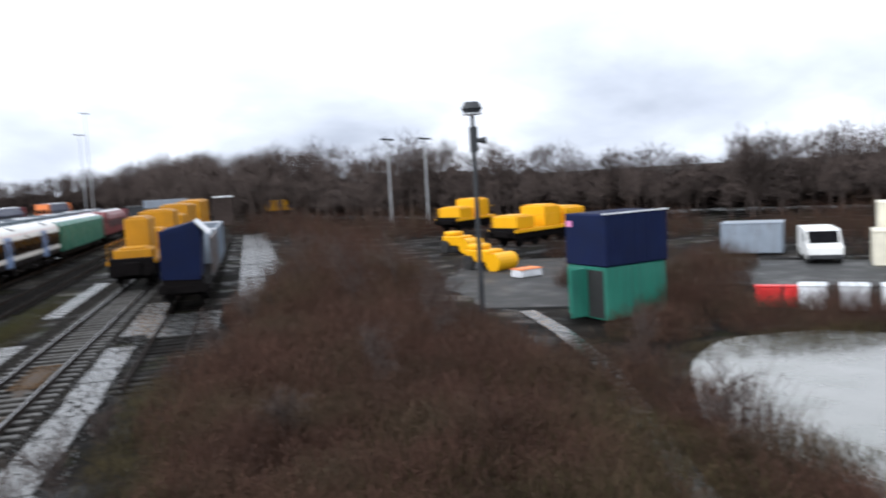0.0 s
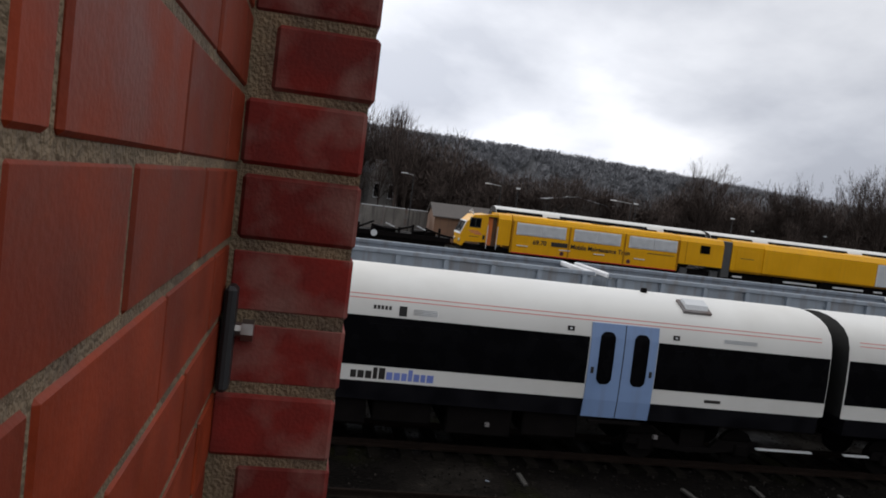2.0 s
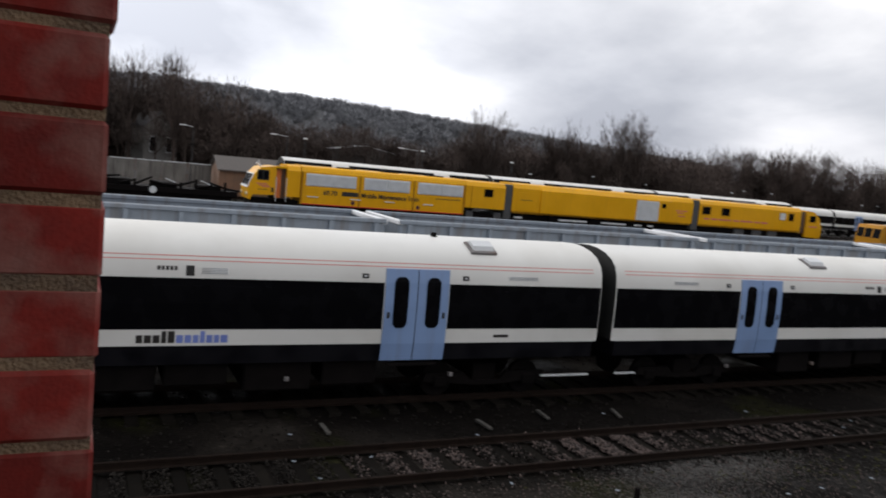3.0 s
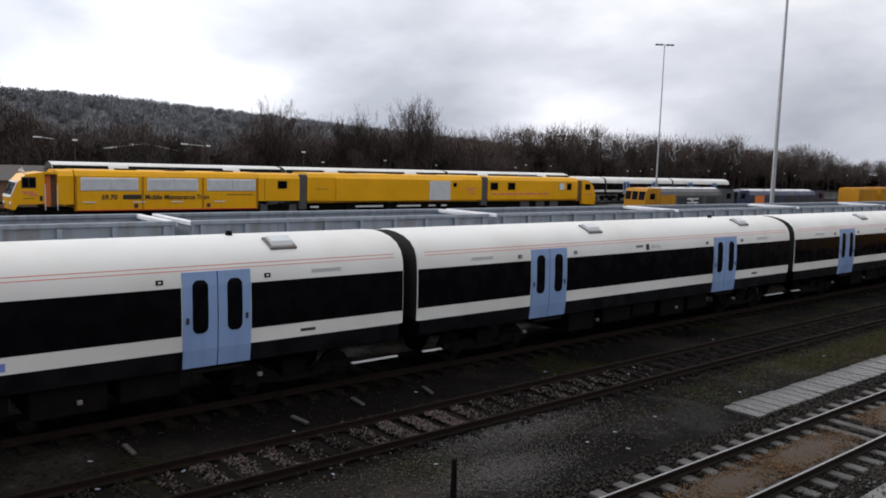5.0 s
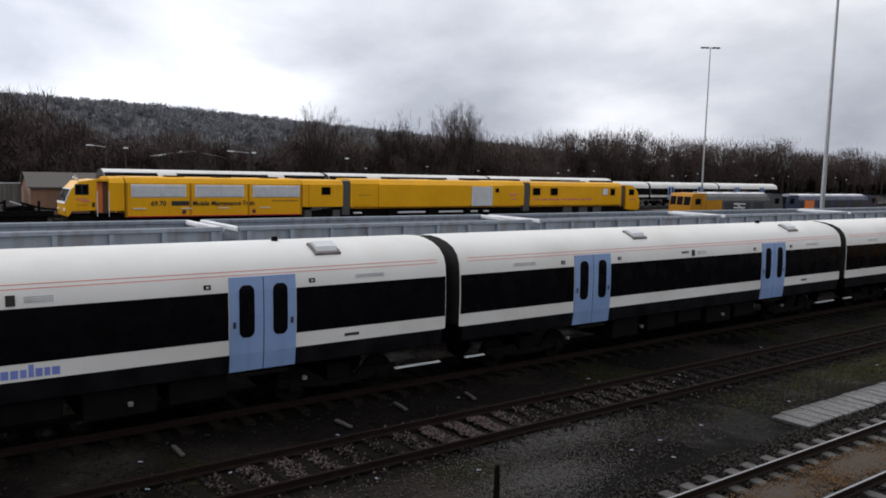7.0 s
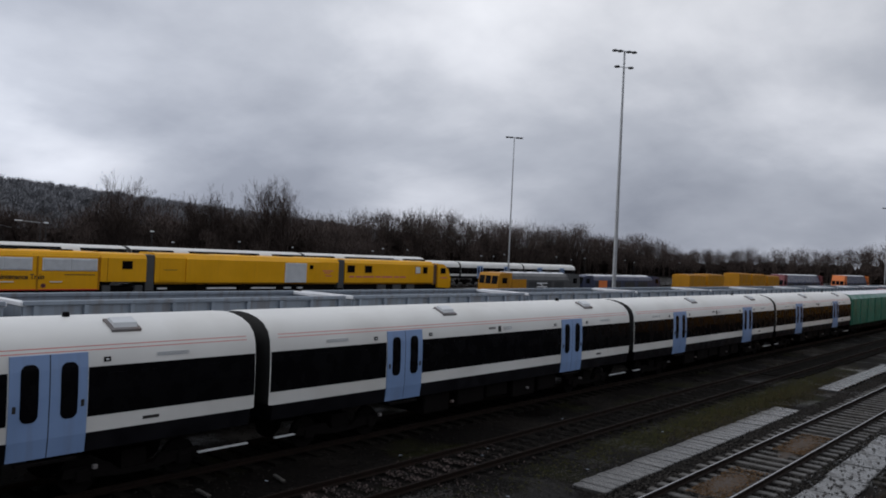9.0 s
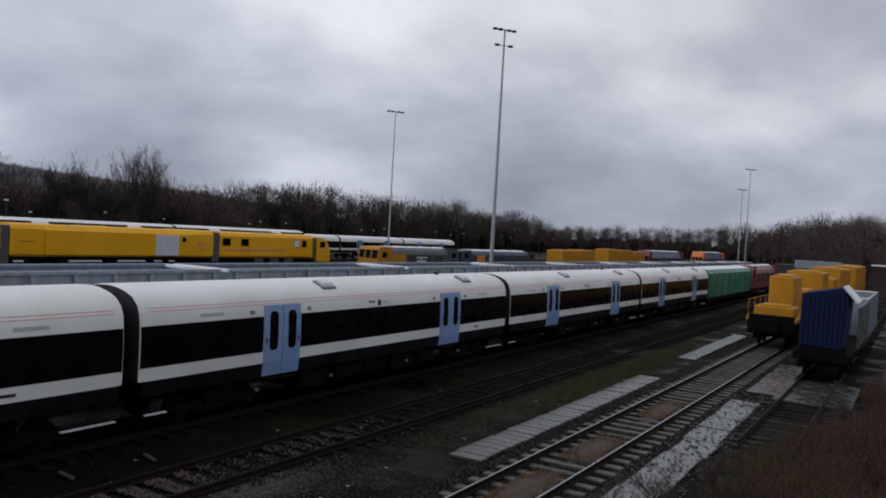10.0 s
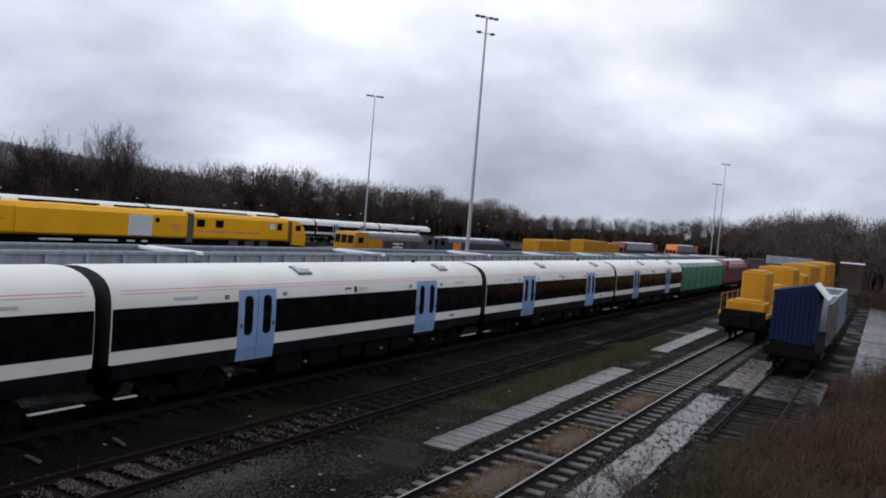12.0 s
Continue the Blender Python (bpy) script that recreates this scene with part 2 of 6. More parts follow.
FELT = mat("hut_roof_felt", (0.09, 0.08, 0.075), 0.85, vary=0.2, bump=0.2)
WALLW = mat("cottage_render", (0.22, 0.21, 0.20), 0.8, vary=0.12, bump=0.1)
SLATE = mat("slate_roof", (0.10, 0.10, 0.11), 0.6, vary=0.2, bump=0.1)
PUDDLE = mat("standing_water", (0.15, 0.155, 0.15), 0.22, vary=0.3, scale=0.6, bump=0.02)
LENS = mat("headlamp_glass", (0.75, 0.75, 0.72), 0.1, vary=0.05, bump=0)


def ground_material():
    m = bpy.data.materials.new("yard_ground")
    m.use_nodes = True
    nt = m.node_tree
    b = nt.nodes["Principled BSDF"]
    tc = nt.nodes.new("ShaderNodeTexCoord")

    def nz(s, d=5):
        n = nt.nodes.new("ShaderNodeTexNoise")
        n.inputs["Scale"].default_value, n.inputs["Detail"].default_value = s, d
        nt.links.new(tc.outputs["Object"], n.inputs["Vector"])
        return n.outputs[0]

    def rampc(src, stops):
        n = nt.nodes.new("ShaderNodeValToRGB")
        e = n.color_ramp.elements
        while len(e) < len(stops):
            e.new(0.5)
        for s, (p, c) in zip(e, stops):
            s.position, s.color = p, (*c, 1)
        nt.links.new(src, n.inputs[0])
        return n.outputs[0]

    base = rampc(nz(0.22, 6), [(0.34, (0.004, 0.0033, 0.003)), (0.5, (0.007, 0.006, 0.0055)), (0.58, (0.014, 0.012, 0.0105)), (0.67, (0.036, 0.032, 0.028))])
    moss = rampc(nz(0.35, 5), [(0.55, (0, 0, 0)), (0.68, (0.7, 0.7, 0.7))])
    mx = nt.nodes.new("ShaderNodeMixRGB")
    nt.links.new(moss, mx.inputs[0])
    nt.links.new(base, mx.inputs[1])
    mx.inputs[2].default_value = (0.017, 0.018, 0.006, 1)
    vo = nt.nodes.new("ShaderNodeTexVoronoi")
    vo.inputs["Scale"].default_value = 16
    nt.links.new(tc.outputs["Object"], vo.inputs["Vector"])
    sp = rampc(vo.outputs["Color"], [(0.0, (0.55, 0.55, 0.55)), (0.75, (1, 1, 1)), (1.0, (2.0, 1.9, 1.8))])
    m2 = nt.nodes.new("ShaderNodeMixRGB")
    m2.blend_type = "MULTIPLY"
    m2.inputs[0].default_value = 0.8
    nt.links.new(mx.outputs[0], m2.inputs[1])
    nt.links.new(sp, m2.inputs[2])
    nt.links.new(m2.outputs[0], b.inputs["Base Color"])
    rg = rampc(nz(0.5, 4), [(0.36, (0.28, 0.28, 0.28)), (0.5, (0.75, 0.75, 0.75))])
    nt.links.new(rg, b.inputs["Roughness"])
    b.inputs["Specular IOR Level"].default_value = 0.03
    bp = nt.nodes.new("ShaderNodeBump")
    bp.inputs["Strength"].default_value, bp.inputs["Distance"].default_value = 0.5, 0.03
    nt.links.new(vo.outputs["Distance"], bp.inputs["Height"])
    nt.links.new(bp.outputs[0], b.inputs["Normal"])
    return m


GROUND = ground_material()


# ---- mesh building ----
class Build:
    """Collects boxes, prisms and tubes into one mesh."""

    def __init__(self):
        self.v, self.f = [], []

    def add(self, verts, faces):
        n = len(self.v)
        self.v += [tuple(p) for p in verts]
        self.f += [tuple(i + n for i in q) for q in faces]
        return self

    def box(self, x0, x1, y0, y1, z0, z1, c=0.0):
        """A box; c bevels its upright and long edges."""
        if c <= 0:
            v = [(x, y, z) for z in (z0, z1) for y in (y0, y1) for x in (x0, x1)]
            return self.add(v, [(0, 2, 3, 1), (4, 5, 7, 6), (0, 1, 5, 4), (2, 6, 7, 3), (0, 4, 6, 2), (1, 3, 7, 5)])
        bm = bmesh.new()
        bmesh.ops.create_cube(bm, size=1)
        for p in bm.verts:
            p.co = ((x0 + x1) / 2 + p.co.x * (x1 - x0), (y0 + y1) / 2 + p.co.y * (y1 - y0), (z0 + z1) / 2 + p.co.z * (z1 - z0))
        bmesh.ops.bevel(bm, geom=bm.edges[:], offset=c, segments=1, affect="EDGES")
        bm.verts.index_update()
        self.add([p.co[:] for p in bm.verts], [[p.index for p in q.verts] for q in bm.faces])
        bm.free()
        return self

    def prism(self, outline, y0, y1, scale0=1.0, scale1=1.0, pivot=(0, 0)):
        """An (x, z) outline drawn along y."""
        n = len(outline)
        v = [(pivot[0] + (x - pivot[0]) * s, y, pivot[1] + (z - pivot[1]) * s) for y, s in ((y0, scale0), (y1, scale1)) for x, z in outline]
        f = [(i, (i + 1) % n, n + (i + 1) % n, n + i) for i in range(n)]
        return self.add(v, f + [tuple(range(n))[::-1], tuple(range(n, 2 * n))])

    def strip(self, outline, y0, y1):
        """An open (x, z) line drawn along y, as a thin skin."""
        n = len(outline)
        v = [(x, y, z) for y in (y0, y1) for x, z in outline]
        return self.add(v, [(i, i + 1, n + i + 1, n + i) for i in range(n - 1)])

    def side(self, outline, x0, x1):
        """A (y, z) outline drawn along x."""
        n = len(outline)
        v = [(x, y, z) for x in (x0, x1) for y, z in outline]
        f = [(i, (i + 1) % n, n + (i + 1) % n, n + i) for i in range(n)]
        return self.add(v, f + [tuple(range(n))[::-1], tuple(range(n, 2 * n))])

    def tube(self, a, b, r0, r1, n=8, caps=True):
        a, b = Vector(a), Vector(b)
        d = (b - a).normalized()
        u = d.orthogonal().normalized()
        w = d.cross(u)
        v = []
        for p, r in ((a, r0), (b, r1)):
            for i in range(n):
                t = 2 * math.pi * i / n
                v.append(tuple(p + r * (math.cos(t) * u + math.sin(t) * w)))
        f = [(i, (i + 1) % n, n + (i + 1) % n, n + i) for i in range(n)]
        if caps:
            f += [tuple(range(n))[::-1], tuple(range(n, 2 * n))]
        return self.add(v, f)

    def mesh(self, name, material, smooth=False):
        me = bpy.data.meshes.new(name)
        me.from_pydata(self.v, [], self.f)
        bm = bmesh.new()
        bm.from_mesh(me)
        bmesh.ops.recalc_face_normals(bm, faces=bm.faces[:])
        bm.to_mesh(me)
        bm.free()
        me.materials.append(material)
        if smooth:
            me.shade_smooth()
            me.set_sharp_from_angle(angle=radians(40))
        return me


def thing(name, label, category, x=0, y=0, z=0, turn=0.0, group="", kind=""):
    e = new(name)
    e.empty_display_size = 0.3
    e.matrix_basis = pose(x, y, z, 0, 0, turn)
    return tagged(e, label, category, group, kind)


def part(name, build, material, parent, label="", smooth=False):
    ob = new(name, build.mesh(name, material, smooth) if isinstance(build, Build) else build)
    ob.parent = parent
    if label:
        ob["label"] = label
    return ob


def single(name, build, material, label, category, x=0, y=0, z=0, turn=0.0, group="", kind="", smooth=False):
    ob = new(name, build.mesh(name, material, smooth) if isinstance(build, Build) else build)
    ob.matrix_basis = pose(x, y, z, 0, 0, turn)
    return tagged(ob, label, category, group, kind)


def letters(text, size, material, parent, m, depth=0.004):
    """Raised lettering from the built-in font."""
    cu = bpy.data.curves.new("lettering", "FONT")
    cu.body, cu.size, cu.extrude, cu.offset = text, size, depth, size * 0.018
    tmp = new("lettering", cu)
    bpy.context.view_layer.update()
    me = bpy.data.meshes.new_from_object(tmp.evaluated_get(bpy.context.evaluated_depsgraph_get()))
    bpy.data.objects.remove(tmp)
    me.materials.clear()
    me.materials.append(material)
    ob = new("lettering", me)
    ob.parent = parent
    ob.matrix_basis = m
    return ob


ON_SIDE = Matrix(((0, 0, 1, 0), (1, 0, 0, 0), (0, 1, 0, 0), (0, 0, 0, 1)))


def soup(name, verts, faces, material):
    me = bpy.data.meshes.new(name)
    verts, faces = np.asarray(verts, np.float32), np.asarray(faces, np.int32)
    me.vertices.add(len(verts))
    me.vertices.foreach_set("co", verts.ravel())
    k = faces.shape[1]
    me.loops.add(faces.size)
    me.loops.foreach_set("vertex_index", faces.ravel())
    me.polygons.add(len(faces))
    me.polygons.foreach_set("loop_start", np.arange(len(faces), dtype=np.int32) * k)
    me.update(calc_edges=True)
    me.validate()
    me.materials.append(material)
    return me


def sticks(p0, p1, r0, r1):
    """Three-sided tapered sticks for arrays of ends and radii: verts and triangles."""
    p0, p1 = np.asarray(p0, float), np.asarray(p1, float)
    d = p1 - p0
    d /= np.linalg.norm(d, axis=1, keepdims=True) + 1e-9
    ref = np.where(np.abs(d[:, 2:3]) > 0.9, [[1.0, 0, 0]], [[0, 0, 1.0]])
    u = np.cross(d, ref)
    u /= np.linalg.norm(u, axis=1, keepdims=True) + 1e-9
    w = np.cross(d, u)
    rings = []
    for p, r in ((p0, r0), (p1, r1)):
        r = np.broadcast_to(np.asarray(r, float), (len(p0),))[:, None]
        for k in range(3):
            a = 2 * math.pi * k / 3
            rings.append(p + r * (math.cos(a) * u + math.sin(a) * w))
    v = np.stack(rings, 1).reshape(-1, 3)
    q = []
    for k in range(3):
        j = (k + 1) % 3
        q += [(k, j, 3 + j), (k, 3 + j, 3 + k)]
    f = (np.arange(len(p0))[:, None, None] * 6 + np.array(q)[None]).reshape(-1, 3)
    return v, f


def limbs(a, c, r0, r1, thin):
    """Limbs thicker than thin as three-sided sticks, the finer ones as single tapering twig slivers."""
    r0, r1 = np.asarray(r0, float), np.asarray(r1, float)
    big_ones = r0 > thin
    v, f = sticks(a[big_ones], c[big_ones], r0[big_ones], r1[big_ones])
    p, q, r = a[~big_ones], c[~big_ones], r0[~big_ones][:, None]
    d = q - p
    u = np.stack([-d[:, 1], d[:, 0], 0.15 * d[:, 0]], 1)
    u /= np.linalg.norm(u, axis=1, keepdims=True) + 1e-9
    tv = np.stack([p - u * r, p + u * r, q + (q - p) * 0.15], 1).reshape(-1, 3)
    tf = np.arange(len(p) * 3).reshape(-1, 3) + len(v)
    return np.concatenate([v, tv]), np.concatenate([f, tf])


# ---- ground, hill, woods ----
def rise(x, y):
    """Height of the ground: the yard is flat, the far sidings lie a little higher, the pad to the east a little lower."""
    t = min(1, max(0, (-63.5 - x) / 3.0))
    e = min(1, max(0, (x - 5.0) / 6.0))
    u = min(1, max(0, (-73.5 - x) / 4.0))
    return -0.2 + 1.0 * t * t * (3 - 2 * t) - 0.6 * u * u * (3 - 2 * u) - 0.45 * e * e * (3 - 2 * e)


def make_ground():
    xs = sorted(set([-3000, -1500, -800, -400, -200, -120, -90] + [-75 + i for i in range(0, 16)] + [-55 + 2 * i for i in range(0, 48)] + [60, 90, 150, 300, 700, 1500, 3000]))
    ys = sorted(set([-3000, -1000, -300, -100, -40] + [-20 + 2 * i for i in range(0, 50)] + [100, 140, 200, 300, 600, 1500, 3000]))
    b = Build()
    v = [(x, y, rise(x, y) + (0.05 * noise.noise((x * 0.3, y * 0.3, 0)) - 0.03 if -55 < x < 45 and -20 < y < 100 else 0)) for y in ys for x in xs]
    n = len(xs)
    b.add(v, [(j * n + i, j * n + i + 1, (j + 1) * n + i + 1, (j + 1) * n + i) for j in range(len(ys) - 1) for i in range(n - 1)])
    return single("ground", b, GROUND, "dark wet yard ground of cinder, mud and moss", "ground", kind="structure", smooth=True)


make_ground()


def hill_crest(y):
    return max(7, 41.5 - 0.05 * max(0, y - 180) + 0.012 * max(0, 180 - y))


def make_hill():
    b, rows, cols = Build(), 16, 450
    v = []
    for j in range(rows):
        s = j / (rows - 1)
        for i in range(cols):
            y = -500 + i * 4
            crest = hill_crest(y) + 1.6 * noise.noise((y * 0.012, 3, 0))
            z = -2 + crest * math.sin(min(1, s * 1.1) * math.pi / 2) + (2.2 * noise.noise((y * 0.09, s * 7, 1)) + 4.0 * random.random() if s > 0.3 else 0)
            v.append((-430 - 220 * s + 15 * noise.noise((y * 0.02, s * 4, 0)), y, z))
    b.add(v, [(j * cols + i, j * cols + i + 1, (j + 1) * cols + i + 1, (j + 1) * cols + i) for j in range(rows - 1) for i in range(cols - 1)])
    return single("distant_hill", b, HILLM, "distant wooded hill with haze put into its colour", "hill", kind="structure")


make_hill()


def grow(rng, height, spread, levels=4, kids=5, min_r=0.012):
    """A bare tree: ends and radii of its limbs."""
    out = []

    def limb(p, d, length, r, lev):
        steps = 3 if lev < 2 else 2
        q, dd = p, d
        for s in range(steps):
            dd = dd + rng.normal(0, 0.10 + 0.05 * lev, 3)
            dd[2] += 0.09
            dd = dd / np.linalg.norm(dd)
            q2 = q + dd * length / steps
            ra, rb = r * (1 - 0.7 * s / steps), r * (1 - 0.7 * (s + 1) / steps)
            out.append((q, q2, max(ra, min_r), max(rb, min_r * 0.7)))
            if lev < levels:
                for _ in range(kids if lev else kids - 1):
                    if lev == 0 and s == 0 and rng.random() < 0.6:
                        continue
                    az = rng.uniform(0, 2 * math.pi)
                    side = np.cross(dd, [math.cos(az), math.sin(az), 0.3])
                    side /= np.linalg.norm(side) + 1e-9
                    tilt = rng.uniform(0.28, 0.68) * spread
                    nd = dd * math.cos(tilt) + side * math.sin(tilt)
                    limb(q + (q2 - q) * rng.uniform(0.2, 1.0), nd / np.linalg.norm(nd), length * rng.uniform(0.40, 0.66), rb * 0.55, lev + 1)
            q = q2

    limb(np.zeros(3), np.array([0, 0, 1.0]), height * 0.52, height * 0.022, 0)
    a = np.array([o[0] for o in out])
    c = np.array([o[1] for o in out])
    top = max(a[:, 2].max(), c[:, 2].max())
    k = height / top
    return a * k, c * k, np.array([o[2] for o in out]), np.array([o[3] for o in out])


def crown_tree(rng, height, width, leaders, min_r, deep=3):
    """A bare tree with upright leaders that fan out into a rounded crown of fine twigs: ends and radii of its limbs."""
    out = []

    def limb(p, d, length, r, lev, steps):
        q, dd = p, d
        for k in range(steps):
            dd = dd + rng.normal(0, 0.07, 3)
            dd[2] += 0.05
            dd = dd / np.linalg.norm(dd)
            q2 = q + dd * length / steps
            ra, rb = r * (1 - 0.75 * k / steps), r * (1 - 0.75 * (k + 1) / steps)
            out.append((q, q2, max(ra, min_r), max(rb, min_r * 0.75)))
            if lev < deep and (k > 0 or lev > 0):
                for _ in range((4, 3, 3)[lev]):
                    az = rng.uniform(0, 2 * math.pi)
                    side = np.array([math.cos(az), math.sin(az), 0.0])
                    side = side - dd * side.dot(dd)
                    side /= np.linalg.norm(side) + 1e-9
                    a = rng.uniform(0.4, 0.8)
                    nd = dd * math.cos(a) + side * math.sin(a)
                    limb(q + (q2 - q) * rng.random(), nd, length * rng.uniform(0.36, 0.6) * (1.1 - 0.45 * k / steps), rb * 0.5, lev + 1, (5, 3, 2, 2)[lev + 1])
            q = q2

    fork = height * rng.uniform(0.16, 0.28)
    r = height * 0.019
    out.append((np.zeros(3), np.array([0.0, 0.0, fork]), r, r * 0.85))
    for i in range(leaders):
        az = 2 * math.pi * (i + rng.uniform(-0.3, 0.3)) / leaders
        lean = width * (0.25 if i == 0 else rng.uniform(0.6, 1.1))
        d = np.array([math.cos(az) * lean, math.sin(az) * lean, 1.0])
        limb(np.array([0.0, 0.0, fork * rng.uniform(0.8, 1.0)]), d / np.linalg.norm(d), height * rng.uniform(0.6, 0.74), r * 0.6, 0, 5)
    a, c = np.array([o[0] for o in out]), np.array([o[1] for o in out])
    k = height / max(a[:, 2].max(), c[:, 2].max())
    return a * k, c * k, np.array([o[2] for o in out]), np.array([o[3] for o in out])


RNG = np.random.default_rng(7)
WOOD_LINE = [(-120, -70, 17), (-120, 4, 15), (-115, 18, 13.8), (-113, 27, 12.0), (-112, 38, 10.8), (-111, 46, 9.9), (-111, 64, 9.9), (-112, 80, 10.7), (-113, 100, 11.2), (-129, 119, 12.5), (-131, 158, 14.5),
             (-133, 195, 16), (-133, 245, 15.5), (-131, 279, 13), (-126, 325, 11.5), (-88, 334, 14), (-57, 330, 14.5), (-36, 290, 17), (-22, 235, 15),
             (-8, 185, 14.5), (8, 140, 13), (22, 112, 11.5), (36, 97, 10), (52, 84, 8.8), (62, 73, 8.8), (75, 60, 8.8), (84, 46, 9.5), (95, 28, 10), (105, 0, 10)]


def along(step):
    for (x0, y0, h0), (x1, y1, h1) in zip(WOOD_LINE, WOOD_LINE[1:]):
        n = max(1, int(math.hypot(x1 - x0, y1 - y0) / step))
        for i in range(n):
            t = i / n
            xx, yy = x0 + (x1 - x0) * t, y0 + (y1 - y0) * t
            yield xx, yy, (h0 + (h1 - h0) * t) * (1 + 0.3 * noise.noise((xx * 0.05, yy * 0.05, 0))), (y1 - y0) / math.hypot(x1 - x0, y1 - y0), -(x1 - x0) / math.hypot(x1 - x0, y1 - y0)


def dome_tree(rng, twigs, wide=0.36, low=0.3, size=0.05):
    """A bare tree one metre high: a trunk, a few limbs, and a rounded crown of loose fine twigs with gaps: limb ends, radii and twig ends."""
    n = 7
    az, up = rng.uniform(0, 2 * math.pi, n), rng.uniform(0.55, 0.95, n)
    reach = wide * rng.uniform(0.2, 0.85, n) * np.sqrt(np.clip(1.15 - up, 0.1, 1))
    foot = np.stack([np.zeros(n), np.zeros(n), rng.uniform(0.18, 0.4, n)], 1)
    tip = np.stack([np.cos(az) * reach, np.sin(az) * reach, up], 1)
    a = np.concatenate([[[0, 0, 0]], foot])
    c = np.concatenate([[[0, 0, 0.5]], tip])
    lobes = np.concatenate([tip, rng.normal(0, 0.12, (3, 3)) + np.array([0, 0, 0.6])])
    which = rng.integers(len(lobes), size=twigs)
    d = rng.normal(0, 1, (twigs, 3))
    d /= np.linalg.norm(d, axis=1, keepdims=True)
    rad = (wide * 0.5) * rng.random(twigs)[:, None] ** 0.5
    p = lobes[which] * np.array([1, 1, 0.92]) + d * rad * np.array([1, 1, 0.75])
    p[:, 2] = np.clip(p[:, 2], low * rng.uniform(0.3, 1.0, twigs), 1.02)
    q = p + (d * 0.7 + np.array([0, 0, 0.8]) + rng.normal(0, 0.35, (twigs, 3))) * size * rng.uniform(0.5, 1.3, (twigs, 1))
    return a, c, np.array([0.02] + [0.009] * n), np.array([0.012] + [0.004] * n), p, q


def plant(kinds, spots, material, name, label, twig_r):
    """Many trees from a few kinds, joined: spots are (x, y, z, height, width)."""
    vs, fs, n = [], [], 0
    for x, y, z, hh, wide in spots:
        a, c, r0, r1, p, q = kinds[RNG.integers(len(kinds))]
        an = RNG.uniform(0, 6.28)
        rot = np.array([[math.cos(an), -math.sin(an), 0], [math.sin(an), math.cos(an), 0], [0, 0, 1]])
        s, base = np.array([hh * wide, hh * wide, hh]), np.array([x, y, z])
        aa, cc = np.concatenate([a, p]), np.concatenate([c, q])
        ra, rb = np.concatenate([r0 * hh, np.full(len(p), twig_r)]), np.concatenate([r1 * hh, np.full(len(p), twig_r * 0.5)])
        v, f = limbs((aa * s) @ rot.T + base, (cc * s) @ rot.T + base, ra, rb, twig_r * 1.01)
        vs.append(v)
        fs.append(f + n)
        n += len(v)
    tagged(new(name, soup(name, np.concatenate(vs), np.concatenate(fs), material)), label, "woodland", kind="stuff")


def make_woods():
    kinds = [dome_tree(np.random.default_rng(20 + i), 900, 0.34 + 0.03 * (i % 4)) for i in range(9)]
    spots = []
    for row in range(5):
        for x, y, h, nx, ny in along(3.6):
            if row == 4 and not (x > -15 and y < 190):
                continue
            off = -4 + (row % 4) * 3.5 + RNG.normal(0, 1.4)
            hh = h * (RNG.uniform(0.8, 1.06) if row % 4 else RNG.uniform(0.4, 0.66))
            xx, yy = x - nx * off + RNG.normal(0, 1), y - ny * off + RNG.normal(0, 1.2)
            spots.append((xx, yy, rise(xx, yy) - 0.1, hh, RNG.uniform(0.85, 1.3)))
            if x < -105 and y < 110:
                spots.append((xx - 5 + RNG.normal(0, 2), yy + RNG.normal(0, 2), rise(xx, yy) - 0.1, hh * RNG.uniform(0.7, 1.0), RNG.uniform(1.0, 1.5)))
    plant(kinds, spots, TREEB, "bare_woodland", "belt of bare brown winter trees beyond the sidings", 0.042)
    # an added dark backing sheet closes the gaps inside the belt
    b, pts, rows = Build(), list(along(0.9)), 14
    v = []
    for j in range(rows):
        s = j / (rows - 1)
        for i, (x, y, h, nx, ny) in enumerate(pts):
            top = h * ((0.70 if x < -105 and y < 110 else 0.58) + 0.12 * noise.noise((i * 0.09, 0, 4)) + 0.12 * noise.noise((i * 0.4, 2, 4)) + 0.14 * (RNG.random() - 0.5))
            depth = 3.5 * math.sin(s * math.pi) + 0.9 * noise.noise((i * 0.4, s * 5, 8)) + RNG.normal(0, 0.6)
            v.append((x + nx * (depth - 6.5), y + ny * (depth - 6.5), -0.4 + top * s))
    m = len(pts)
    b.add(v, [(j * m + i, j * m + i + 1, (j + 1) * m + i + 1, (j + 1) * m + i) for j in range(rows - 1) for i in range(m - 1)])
    single("woodland_undergrowth", b, WOODB, "dark brown backing sheet closing gaps in the winter wood", "undergrowth", kind="stuff")


make_woods()


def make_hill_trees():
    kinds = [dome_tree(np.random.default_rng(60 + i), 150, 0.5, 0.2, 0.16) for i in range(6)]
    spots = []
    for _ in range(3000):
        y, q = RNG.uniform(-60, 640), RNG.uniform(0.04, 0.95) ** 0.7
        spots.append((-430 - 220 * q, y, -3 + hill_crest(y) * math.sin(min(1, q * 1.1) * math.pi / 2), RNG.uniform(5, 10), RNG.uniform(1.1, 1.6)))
    plant(kinds, spots, HILLT, "hill_woodland", "bare trees on the distant hill, paled for haze", 0.3)


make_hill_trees()


